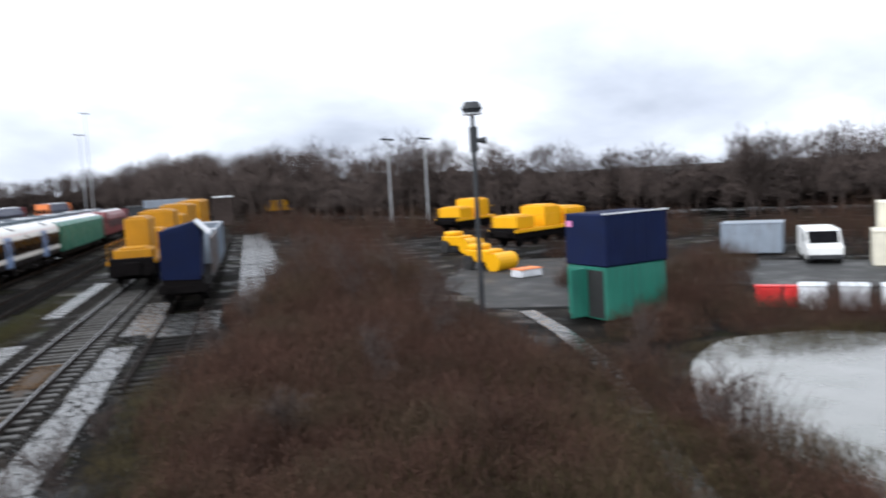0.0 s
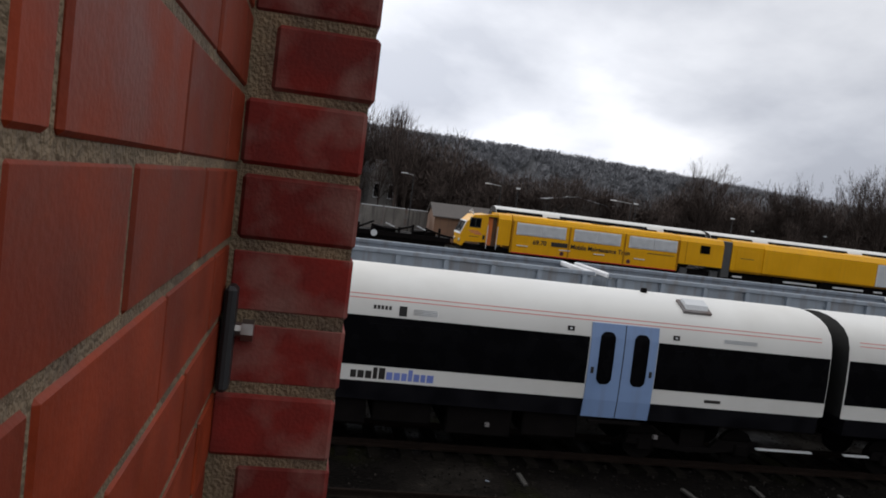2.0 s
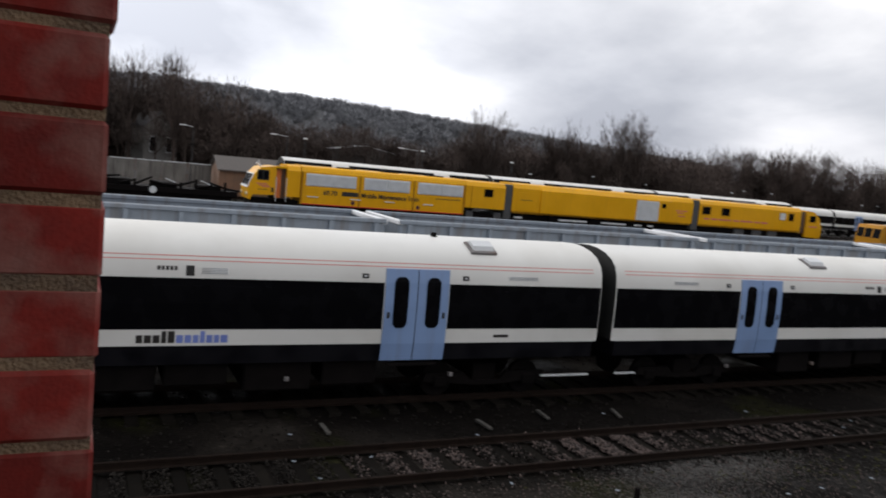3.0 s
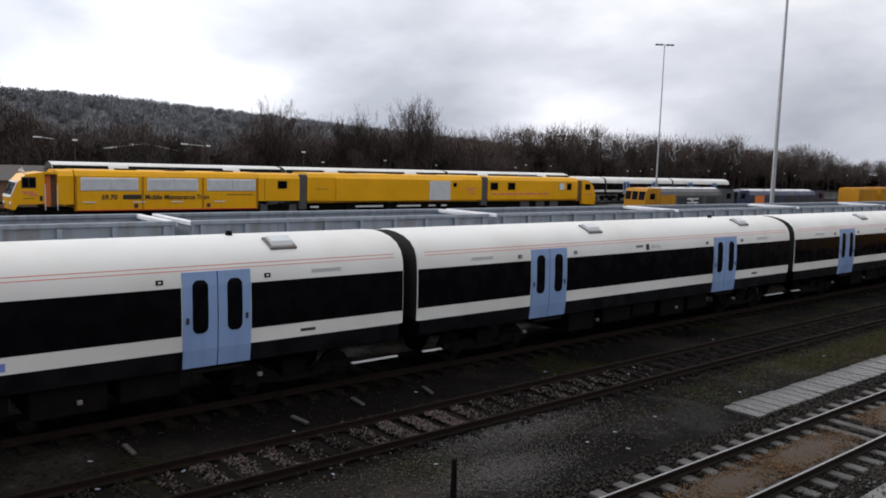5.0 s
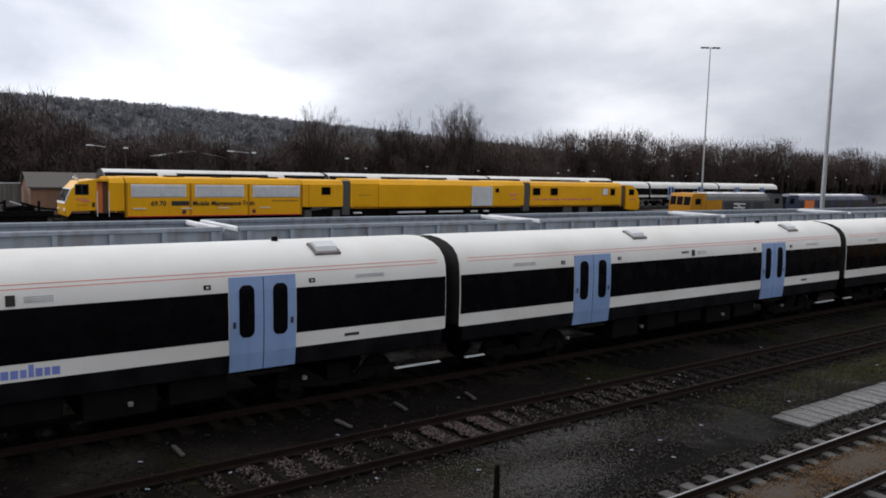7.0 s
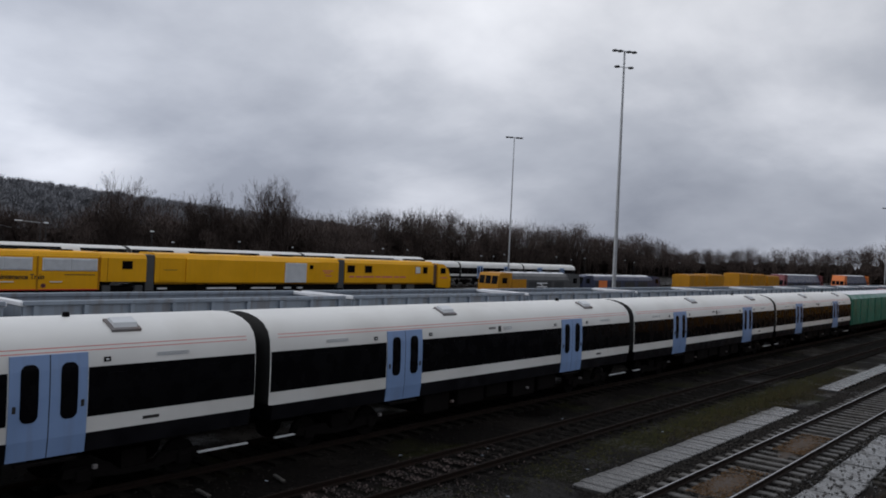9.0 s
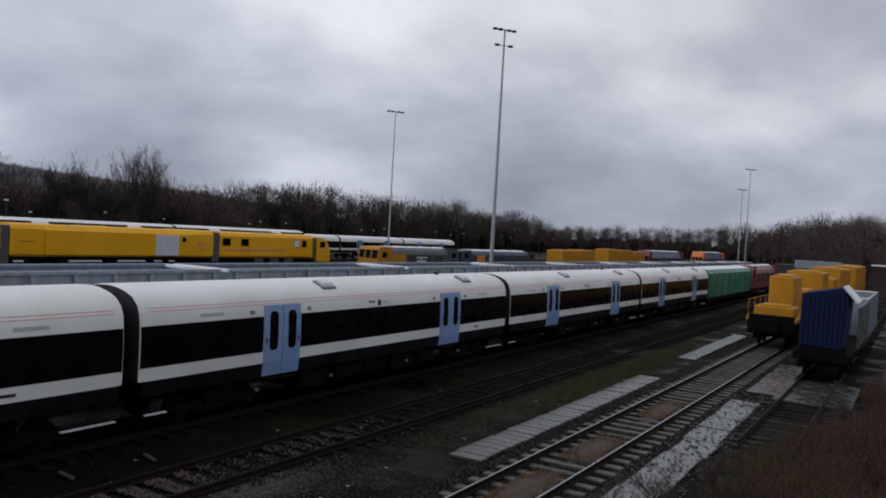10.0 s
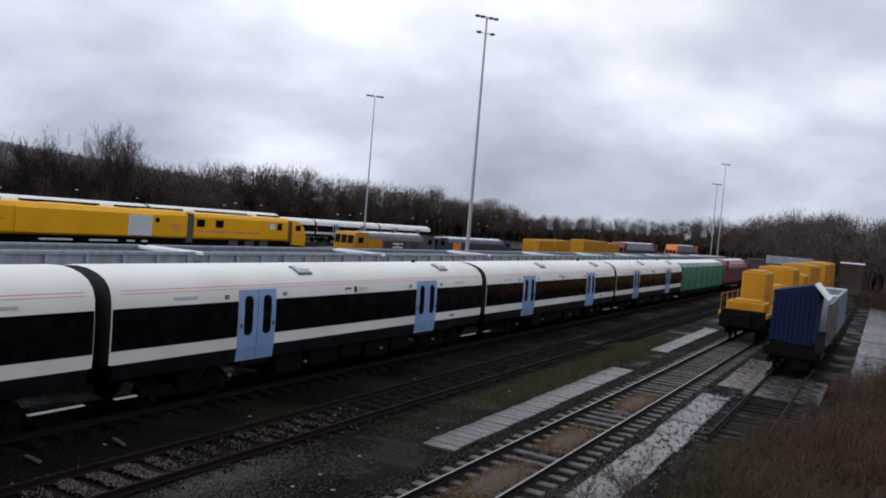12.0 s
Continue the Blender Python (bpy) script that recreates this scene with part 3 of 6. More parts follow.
def make_tree(x, y, h, seed, width=0.4, label="tall bare winter tree with upright limbs beside the sidings", leaders=5):
    a, c, r0, r1 = crown_tree(np.random.default_rng(seed), h, width, leaders, 0.019)
    r0 = np.where(r0 < 0.0195, 0.0192, r0)
    e = thing("tree", label, "tree", x, y, rise(x, y) - 0.1, group="bare trees by the sidings")
    big_limb = r0 > h * 0.0062
    for name, sel in (("trunk", big_limb), ("crown", ~big_limb)):
        v, f = limbs(a[sel], c[sel], r0[sel], r1[sel], 0.0195)
        part(name, soup(name, v, f, TREEB), TREEB, e)


ROUND = "round-headed bare winter tree beside the sidings"
make_tree(-108, 85.6, 17.6, 3, 0.30, leaders=5)
make_tree(-108.5, 82.3, 17.2, 4, 0.28, leaders=4)
make_tree(-109, 77.6, 14.2, 14, 0.30, leaders=4)
make_tree(-108, 72.4, 14.7, 5, 0.36, leaders=5)
make_tree(-109, 69.4, 13.2, 6, 0.34, leaders=4)
make_tree(-108, 56.4, 15.4, 8, 0.48, ROUND, 6)
make_tree(-126, 138.2, 15.4, 9, 0.55, ROUND, 7)
make_tree(-131, 211.0, 15.6, 12, 0.5, ROUND, 7)
make_tree(-131, 246.0, 14.6, 13, 0.55, ROUND, 7)
make_tree(50, 72, 10.5, 11, 0.5, "wide bare winter tree beyond the works yard", 7)


# ---- railway tracks ----
RAIL_H = [(-0.065, -0.15), (0.065, -0.15), (0.065, -0.138), (0.012, -0.12), (0.012, -0.045), (0.034, -0.035), (0.034, -0.004), (-0.034, -0.004), (-0.034, -0.035), (-0.012, -0.045), (-0.012, -0.12), (-0.065, -0.138)]


def track(name, xc, y0, y1, sleep, pitch, label, turn=0.0, single_to=None, bright=True, zoff=0.0, sink=0.0):
    """Two rails on sleepers; those up to single_to are pieces of their own, the rest is joined."""
    e = thing(name, label, "railway track", xc, 0, zoff, turn, kind="structure")
    for s in (-1, 1):
        r = part("rail", Build().prism([(x + s * 0.7525, z) for x, z in RAIL_H], y0, y1), RUSTRAIL, e)
        part("rail_head", Build().box(s * 0.7525 - 0.022, s * 0.7525 + 0.022, y0, y1, -0.004, 0.001), RAILTOP if bright else RUSTRAIL, r, "bright worn running surface" if bright else "")
    shared = Build().box(-1.28, 1.28, -0.13, 0.13, -0.29, -0.155, 0.02).mesh("sleeper", sleep)
    rest, y = Build(), y0
    while y < y1:
        if single_to and y0 <= y <= single_to:
            o = part("sleeper", shared, sleep, e)
            o.location = (random.uniform(-0.05, 0.05), y, random.uniform(-0.03, 0.0) - sink)
            o.rotation_euler = (0, 0, random.uniform(-0.02, 0.02))
        else:
            rest.box(-1.28, 1.28, y - 0.13, y + 0.13, -0.29, -0.155)
        y += pitch
    if rest.v:
        tagged(part("joined_sleepers", rest, sleep, e), kind="stuff")
    return e


track("track_1", -8.36, -6, 92, SLEEP, 0.66, "siding with bright rails on pale concrete sleepers", -0.45, 48)
track("track_2", -14.02, -14, 230, SLEEPW, 0.70, "disused siding with rusty rails on dark timber sleepers", 0.0, 44, False, 0.0, 0.045)
track("track_3", -18.37, -30, 130, SLEEPW, 0.70, "siding under the white passenger coaches", 0, None, False)
track("track_4", -22.7, -40, 170, SLEEPW, 0.75, "siding under the grey open wagons")
track("track_5", -61.3, -60, 180, SLEEPW, 0.75, "siding under the yellow works train")
track("track_6", -51.5, 40, 230, SLEEPW, 0.75, "siding under the locomotives")
track("track_7", -69.4, -20, 190, SLEEPW, 0.75, "far siding under the white roofed coaches", zoff=1.0)
track("track_8", -4.3, 24.5, 120, SLEEPW, 0.70, "short siding ending beside the concrete hardstanding", 0, 44, False, -0.04)


def stones(name, count, area, size, material, label, zb=-0.19):
    x0, x1, y0, y1 = area
    c = np.stack([RNG.uniform(x0, x1, count), y0 + (y1 - y0) * RNG.random(count) ** 1.25, np.full(count, zb)], 1)
    base = np.array([(1, 0, 0), (-1, 0, 0), (0, 1, 0), (0, -1, 0), (0, 0, 1), (0, 0, -0.6)], float)
    f0 = np.array([(0, 2, 4), (2, 1, 4), (1, 3, 4), (3, 0, 4), (2, 0, 5), (1, 2, 5), (3, 1, 5), (0, 3, 5)])
    s = RNG.uniform(0.5, 1.3, (count, 1, 3)) * size
    v = base[None] * s + RNG.normal(0, size * 0.18, (count, 6, 3)) + c[:, None]
    f = f0[None] + np.arange(count)[:, None, None] * 6
    return tagged(new(name, soup(name, v.reshape(-1, 3), f.reshape(-1, 3), material)), label, "ballast", kind="stuff")


stones("ballast", 30000, (-10.1, -6.4, 4, 58), 0.036, STONE, "dark wet ballast stones round the concrete sleepers", -0.205)
def bay_stones(name, count, y0, y1, size, material, label, keep, pitch=0.70, start=-14.0, xc=-14.02):
    """Stones lying between the sleepers of the disused siding, where keep(y, x) allows."""
    me = np.array([(1, 0, 0), (-1, 0, 0), (0, 1, 0), (0, -1, 0), (0, 0, 1), (0, 0, -0.6)], float)
    f0 = np.array([(0, 2, 4), (2, 1, 4), (1, 3, 4), (3, 0, 4), (2, 0, 5), (1, 2, 5), (3, 1, 5), (0, 3, 5)])
    x, y = xc + RNG.uniform(-1.25, 1.25, count), RNG.uniform(y0, y1, count)
    away = np.abs((y - start + pitch / 2) % pitch - pitch / 2)
    sel = (away > 0.15 + RNG.normal(0, 0.02, count)) & (np.abs(np.abs(x - xc) - 0.7525) > 0.07)
    sel &= np.array([keep(b, a - xc) > RNG.random() for a, b in zip(x, y)])
    x, y = x[sel], y[sel]
    n = len(x)
    heap = np.array([0.06 * max(0, noise.noise((a * 1.1, b * 0.9, 6))) for a, b in zip(x, y)])
    c = np.stack([x, y, -0.20 + heap + RNG.uniform(0, 0.045, n)], 1)
    v = me[None] * RNG.uniform(0.5, 1.3, (n, 1, 3)) * size + RNG.normal(0, size * 0.18, (n, 6, 3)) + c[:, None]
    f = f0[None] + np.arange(n)[:, None, None] * 6
    return tagged(new(name, soup(name, v.reshape(-1, 3), f.reshape(-1, 3), material)), label, "ballast", kind="stuff")


bay_stones("ballast", 42000, 1.0, 40.0, 0.032, STONED, "darker ballast lying between dark timber sleepers", lambda y, x: 0.75 if abs(x) < 0.7 else 0.3)
bay_stones("ballast", 30000, 5.0, 20.0, 0.034, STONER, "clean pinkish ballast tipped between rusty rails",
           lambda y, x: max(0.0, 1.3 * math.exp(-((y - 11.0) / 1.3) ** 2) + 0.5 * math.exp(-((y - 6.6) / 1.2) ** 2) + 0.25 * math.exp(-((y - 16) / 2.5) ** 2)) if abs(x) < 0.72 else 0.02)
stones("ballast", 2500, (-12.6, -10.2, 3, 40), 0.022, STONE, "scattered pale stones on the cinder strip")
stones("ballast", 5000, (-21.5, -15.4, -4, 60), 0.03, STONED, "darker ballast beneath the coaches")


def hardstanding(name, x0, x1, y0, y1, step, label, z=-0.13, mat_=SLAB, jitter=0.03, lost=0.0):
    e = thing(name, label, "paving", (x0 + x1) / 2, y0, z, kind="structure")
    w = (x1 - x0) / 2
    me = Build().box(-w, w, 0.008, step - 0.03, -0.12, 0, 0.02).mesh("slab", mat_)
    for i in range(int((y1 - y0) / step)):
        if random.random() < lost:
            continue
        o = part("slab", me, mat_, e)
        o.location = (random.uniform(-jitter, jitter) * 0.7, i * step, random.uniform(-0.012, 0.012))
        o.rotation_euler = (random.uniform(-0.01, 0.01), random.uniform(-0.01, 0.01), random.uniform(-0.01, 0.01))


hardstanding("pavement_1", -10.95, -10.0, 17.8, 34.4, 0.42, "walkway of pale wet concrete planks beside the rails", -0.16)
hardstanding("pavement_2", -11.1, -10.2, 41.0, 56.0, 0.8, "broken walkway of pale wet concrete slabs beside the rails")
hardstanding("pavement_3", -6.55, -5.5, 9.0, 33.0, 1.9, "strip of wet concrete slabs along the siding", -0.165, SLAB, 0.12, 0.05)
stones("rubble", 1000, (-6.9, -5.0, 8, 34), 0.045, SLAB, "wet broken concrete and stones along the strip", -0.17)
hardstanding("pavement_6", -6.5, -5.3, 34.0, 45.0, 1.9, "wet concrete slabs between the sidings", -0.16)
hardstanding("pavement_4", -5.4, -2.6, 33.2, 39.0, 2.8, "worn concrete apron before the short siding", -0.16)
hardstanding("pavement_5", -1.9, 0.9, 40.0, 100.0, 3.0, "long wet concrete roadway beside the wagons", -0.16)

# clay and leaf litter between the nearer rails
for yy, ww, ll in ((13.5, 0.62, 1.5), (16.4, 0.6, 2.1), (21.0, 0.6, 1.8), (27.5, 0.55, 2.4)):
    b = Build()
    ring = [(ww * (0.8 + 0.25 * random.random()) * math.cos(a), ll * (0.8 + 0.25 * random.random()) * math.sin(a)) for a in [i * math.pi / 9 for i in range(18)]]
    b.add([(0, 0, 0.035)] + [(x * 0.6, y * 0.6, 0.02) for x, y in ring] + [(x, y, -0.04) for x, y in ring],
          [(0, 1 + i, 1 + (i + 1) % 18) for i in range(18)] + [(1 + i, 19 + i, 19 + (i + 1) % 18, 1 + (i + 1) % 18) for i in range(18)])
    single("clay_patch", b, mat("tan_clay", (0.036, 0.023, 0.014), 0.85, vary=0.35, scale=3, fine=30, bump=0.4), "patch of tan clay and litter between the rails", "soil", -8.3 + 0.0079 * yy, yy, -0.16, kind="stuff", smooth=True)
for yy in (13.5, 16.4, 21.0, 27.5):
    stones("leaf_litter", 1100, (-8.8 + 0.0079 * yy, -7.85 + 0.0079 * yy, yy - 1.5, yy + 1.9), 0.022, STONET, "tan litter and grit scattered between the rails", -0.14)
stones("ballast", 1800, (-12.9, -10.6, 5, 16), 0.02, STONER, "scattered pale grit on the wet mud")


def grit(count, x, y, sx, sy, size, material, label):
    """Loose grit thickest in its middle and thinning outwards."""
    c = np.stack([x + RNG.normal(0, sx, count), y + RNG.normal(0, sy, count), np.full(count, -0.205)], 1)
    base = np.array([(1, 0, 0), (-0.5, 0.87, 0), (-0.5, -0.87, 0), (0, 0, 0.7)])
    v = base[None] * RNG.uniform(0.5, 1.6, (count, 1, 3)) * size + c[:, None]
    f = np.array([(0, 1, 3), (1, 2, 3), (2, 0, 3)])[None] + np.arange(count)[:, None, None] * 4
    tagged(new("grit", soup("grit", v.reshape(-1, 3), f.reshape(-1, 3), material)), label, "grit", kind="stuff")


# Pale grit is added for the lighter, reflecting look of wet mud.
grit(9000, -12.75, 12.4, 0.45, 1.3, 0.014, GRITM, "pale grit standing in for wet mud beside the siding")
grit(8000, -11.2, 10.6, 0.45, 0.9, 0.014, GRITM, "pale grit standing in for a shining wet mud patch")
grit(2500, -11.5, 20.0, 0.6, 4.0, 0.014, GRITM, "thin pale grit along the cinder strip")
grit(9000, -12.0, 34.0, 0.5, 8.0, 0.035, MOSSM, "olive moss tufts on the cinder strip")


# ---- running gear ----
def gear(parent, y, wheel_r=0.42, base=2.4):
    """A bogie with two axles."""
    b = Build()
    for s in (-1, 1):
        b.side([(y - base / 2 - 0.45, 0.42), (y - base / 2 - 0.4, 0.62), (y - 0.6, 0.62), (y - 0.4, 0.42), (y + 0.4, 0.42), (y + 0.6, 0.62), (y + base / 2 + 0.4, 0.62), (y + base / 2 + 0.45, 0.42), (y + 0.3, 0.3), (y - 0.3, 0.3)], s * 0.98 - 0.06, s * 0.98 + 0.06)
        for a in (-base / 2, base / 2):
            b.box(s * 1.0 - 0.1, s * 1.0 + 0.1, y + a - 0.17, y + a + 0.17, 0.28, 0.56, 0.03)
    b.box(-0.95, 0.95, y - 0.3, y + 0.3, 0.42, 0.8)
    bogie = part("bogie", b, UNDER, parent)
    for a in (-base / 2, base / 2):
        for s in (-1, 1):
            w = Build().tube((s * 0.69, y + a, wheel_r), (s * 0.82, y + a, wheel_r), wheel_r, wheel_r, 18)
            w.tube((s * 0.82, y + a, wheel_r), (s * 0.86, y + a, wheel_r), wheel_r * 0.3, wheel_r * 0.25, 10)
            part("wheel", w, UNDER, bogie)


def buffers(parent, y, d, z=1.05):
    for s in (-0.87, 0.87):
        b = Build().tube((s, y, z), (s, y + d * 0.45, z), 0.09, 0.09, 10).tube((s, y + d * 0.45, z), (s, y + d * 0.52, z), 0.23, 0.23, 14)
        part("buffer", b, UNDER, parent)


# ---- passenger coaches ----
HALF = [(1.36, 1.04), (1.405, 1.44), (1.41, 1.78), (1.41, 2.30), (1.385, 2.82), (1.345, 3.12), (1.25, 3.34), (1.05, 3.53), (0.75, 3.66), (0.38, 3.74), (0, 3.765)]


def half_x(z):
    for (x0, z0), (x1, z1) in zip(HALF, HALF[1:]):
        if z0 <= z <= z1:
            return x0 + (x1 - x0) * (z - z0) / (z1 - z0)
    return 1.36


def skin(z0, z1, out, y0, y1, thick=0.02):
    zs = sorted({z0, z1, *[z for _, z in HALF if z0 < z < z1]})
    outer = [(half_x(z) + out, z) for z in zs]
    inner = [(x - thick - out, z) for x, z in reversed(outer)]
    return Build().prism(outer + inner, y0, y1)


def coach(y0, length, first=False, detail=True, x=-18.37, z=0.0, label="white and black passenger coach with pale blue doors", group="rake of passenger coaches", band_top=2.81):
    e = thing("passenger_coach", label, "railway coach", x, y0, z, group=group)
    L = length
    prof = [(x_, z_) for x_, z_ in HALF if z_ >= 1.44] + [(-x_, z_) for x_, z_ in reversed(HALF[:-1]) if z_ >= 1.44]
    b = Build()
    steps = [(0.0, 0.985), (0.05, 0.996), (0.14, 1.0), (L - 0.14, 1.0), (L - 0.05, 0.996), (L, 0.985)]
    n = len(prof)
    v = [(px * s, yy, 2.3 + (pz - 2.3) * s) for yy, s in steps for px, pz in prof]
    b.add(v, [(k * n + i, k * n + i + 1, (k + 1) * n + i + 1, (k + 1) * n + i) for k in range(5) for i in range(n - 1)])
    part("body", b, ROOFW, e, "white bodyside and curved roof", smooth=True)
    low = [(px, pz) for px, pz in HALF if pz <= 1.45] 
    part("lower_body", Build().prism([(-px, pz) for px, pz in low] + [(px, pz) for px, pz in reversed(low)], 0.12, L - 0.12), NAVY, e, "dark navy lower bodyside")
    for yy, d in ((0.0, 1), (L, -1)):
        endp = [(px * 0.983, 2.3 + (pz - 2.3) * 0.983) for px, pz in prof]
        bb = Build().prism(endp, yy + d * 0.012, yy + d * 0.05)
        bb.box(-0.5, 0.5, yy - d * 0.24, yy + d * 0.05, 1.25, 3.25)
        part("end_wall", bb, SEAL, e, "black end wall with gangway")
    doors = [5.05, L - 5.05]
    spans, last = [], 0.03
    for d in doors:
        spans.append((last, d - 0.80))
        last = d + 0.80
    spans.append((last, L - 0.03))
    for a, c in spans:
        part("window_band", skin(1.775, band_top, 0.004, a, c), GLASS, e, "dark tinted window band")
        if detail:
            m = max(1, round((c - a) / 2.4))
            for i in range(m):
                w = (c - a - 0.3) / m
                part("window", skin(1.92, 2.66, 0.009, a + 0.2 + i * w, a + 0.1 + (i + 1) * w), GLASS, e)
    for zz in (3.155, 3.235) if detail else ():
        part("red_line", skin(zz, zz + 0.016, 0.003, 0.27, L - 0.27), REDL, e)
    for d in doors:
        for s in (-1, 1):
            a, c = (d - 0.775, d - 0.012) if s < 0 else (d + 0.012, d + 0.775)
            leaf = part("door_leaf", skin(1.05, 3.13, 0.028, a, c, 0.05), BLUED, e, "pale blue sliding door leaf")
            wy = (a + c) / 2
            gb, lv = Build(), []
            for zz in (1.80, 1.83, 1.90, 2.05, 2.30, 2.55, 2.75, 2.85, 2.92, 2.95):
                e_ = max(0.0, 0.13 - (zz - 1.80), 0.13 - (2.95 - zz)) / 0.13
                lv.append((zz, 0.175 * math.sqrt(max(0.0, 1 - e_ * e_ * 0.85))))
            gb.add([(half_x(zz) + 0.036, wy + q * w_, zz) for zz, w_ in lv for q in (-1, 1)] + [(half_x(zz) + 0.005, wy + q * w_, zz) for zz, w_ in lv for q in (-1, 1)],
                   [(2 * k, 2 * k + 1, 2 * k + 3, 2 * k + 2) for k in range(9)] + [(2 * k, 2 * k + 2, 20 + 2 * k + 2, 20 + 2 * k) for k in range(9)] + [(2 * k + 1, 20 + 2 * k + 1, 20 + 2 * k + 3, 2 * k + 3) for k in range(9)])
            part("door_window", gb, GLASS, leaf, "dark rounded door window")
            if detail:
                hy = c - 0.1 if s > 0 else a + 0.1
                part("push_button", Build().box(1.43, 1.447, hy - 0.035, hy + 0.035, 2.02, 2.16, 0.006), SEAL, leaf)
        part("door_seal", skin(1.07, 3.12, 0.02, d - 0.012, d + 0.012), SEAL, e)
        part("door_step", Build().box(1.30, 1.45, d - 0.6, d + 0.6, 0.93, 0.985), UNDER, e)
        if detail:
            for q in (d - 1.25, d + 1.2):
                lamp = part("door_lamp", skin(2.90, 3.0, 0.012, q - 0.075, q + 0.075), UNDER, e)
                part("lamp_lens", skin(2.93, 2.97, 0.018, q - 0.03, q + 0.03), SHUT, lamp)
    if detail:
        for q in (2.3, L - 2.3):
            grille = part("vent_grille", skin(2.93, 3.03, 0.006, q - 0.42, q + 0.42), ROOFW, e, "pale louvred vent")
            for k in range(3):
                part("louvre", skin(2.945 + k * 0.03, 2.956 + k * 0.03, 0.012, q - 0.4, q + 0.4), GREYW, grille)
        for q in (L - 3.3, 7.5):
            hb = part("roof_hatch", Build().prism([(0.62, 3.6), (0.66, 3.74), (1.12, 3.54), (1.08, 3.4)], q - 0.34, q + 0.34), GREYIN, e, "dark framed roof hatch")
            part("hatch_dome", Build().prism([(0.68, 3.7), (0.76, 3.78), (1.0, 3.68), (1.06, 3.52)], q - 0.26, q + 0.28), SHUT, hb, "pale domed hatch cover")
        part("roof_pod", Build().tube((0.1, L - 4.2, 3.7), (0.1, L - 4.2, 3.86), 0.1, 0.07, 8), UNDER, e, "small dark roof pod")
        part("side_indicator", skin(2.86, 3.06, 0.014, L / 2 - 0.08, L / 2 + 0.08), SEAL, e, "small black destination indicator")
        for k in range(5):
            part("fleet_number", skin(2.96, 3.04, 0.005, L / 2 - 0.62 + k * 0.08, L / 2 - 0.565 + k * 0.08), BLACKT, e, "dark bar of lettering")
        part("data_panel", skin(1.56, 1.63, 0.005, L - 3.0, L - 2.6), BLACKT, e, "dark bar of lettering")
        sv = part("side_vent", skin(2.9, 3.02, 0.006, L / 2 + 0.2, L / 2 + 0.75), WHITE, e, "white louvred vent")
        for k in range(4):
            part("louvre", skin(2.91 + k * 0.032, 2.922 + k * 0.032, 0.011, L / 2 + 0.22, L / 2 + 0.73), GREYW, sv)
    if first:
        y = L / 2 - 0.95
        for k, (w, z1) in enumerate(((0.12, 1.66), (0.13, 1.66), (0.13, 1.66), (0.09, 1.74), (0.13, 1.74), (0.13, 1.66), (0.13, 1.66), (0.11, 1.66), (0.09, 1.74), (0.12, 1.66), (0.10, 1.66), (0.14, 1.66))):
            part("wordmark_block", skin(1.50, z1, 0.005, y, y + w), BLACKT if k < 5 else BLUET, e, "black wordmark block" if k < 5 else "blue wordmark block")
            y += w + 0.03
    for i, q in enumerate((6.3, 8.0, 9.6, 11.2, 12.9)):
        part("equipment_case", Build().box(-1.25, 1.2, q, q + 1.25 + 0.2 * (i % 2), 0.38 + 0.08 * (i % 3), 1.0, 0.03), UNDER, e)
    if detail:
        for a, c in ((0.35, 1.0), (L - 1.45, L - 0.05)):
            part("shoe_beam", Build().box(1.2, 1.3, a, c, 0.53, 0.56), SHUT, e, "pale collector shoe beam")
        for q in (4.2, 7.6, L - 7.9, L - 4.0):
            part("valve_box", Build().box(1.18, 1.28, q, q + 0.1, 0.6, 0.69, 0.01), GREYIN, e, "small pale underfloor box")
    gear(e, 2.9)
    gear(e, L - 2.9)
    return e


for k in range(4):
    coach(-7.55 + k * 20.4, 19.95, first=(k == 0), label="white and black passenger coach with pale blue sliding doors")
for k in range(3):
    coach(16.2 + k * 20.4, 20.0, detail=False, x=-69.4, z=1.0, label="white roofed passenger coach behind the yellow works train", group="far rake of coaches", band_top=3.5)
for k in range(3):
    coach(81.3 + k * 18.2, 17.8, detail=False, x=-81.5, z=0.42, label="distant white passenger coach with dark windows", group="far rake of coaches")


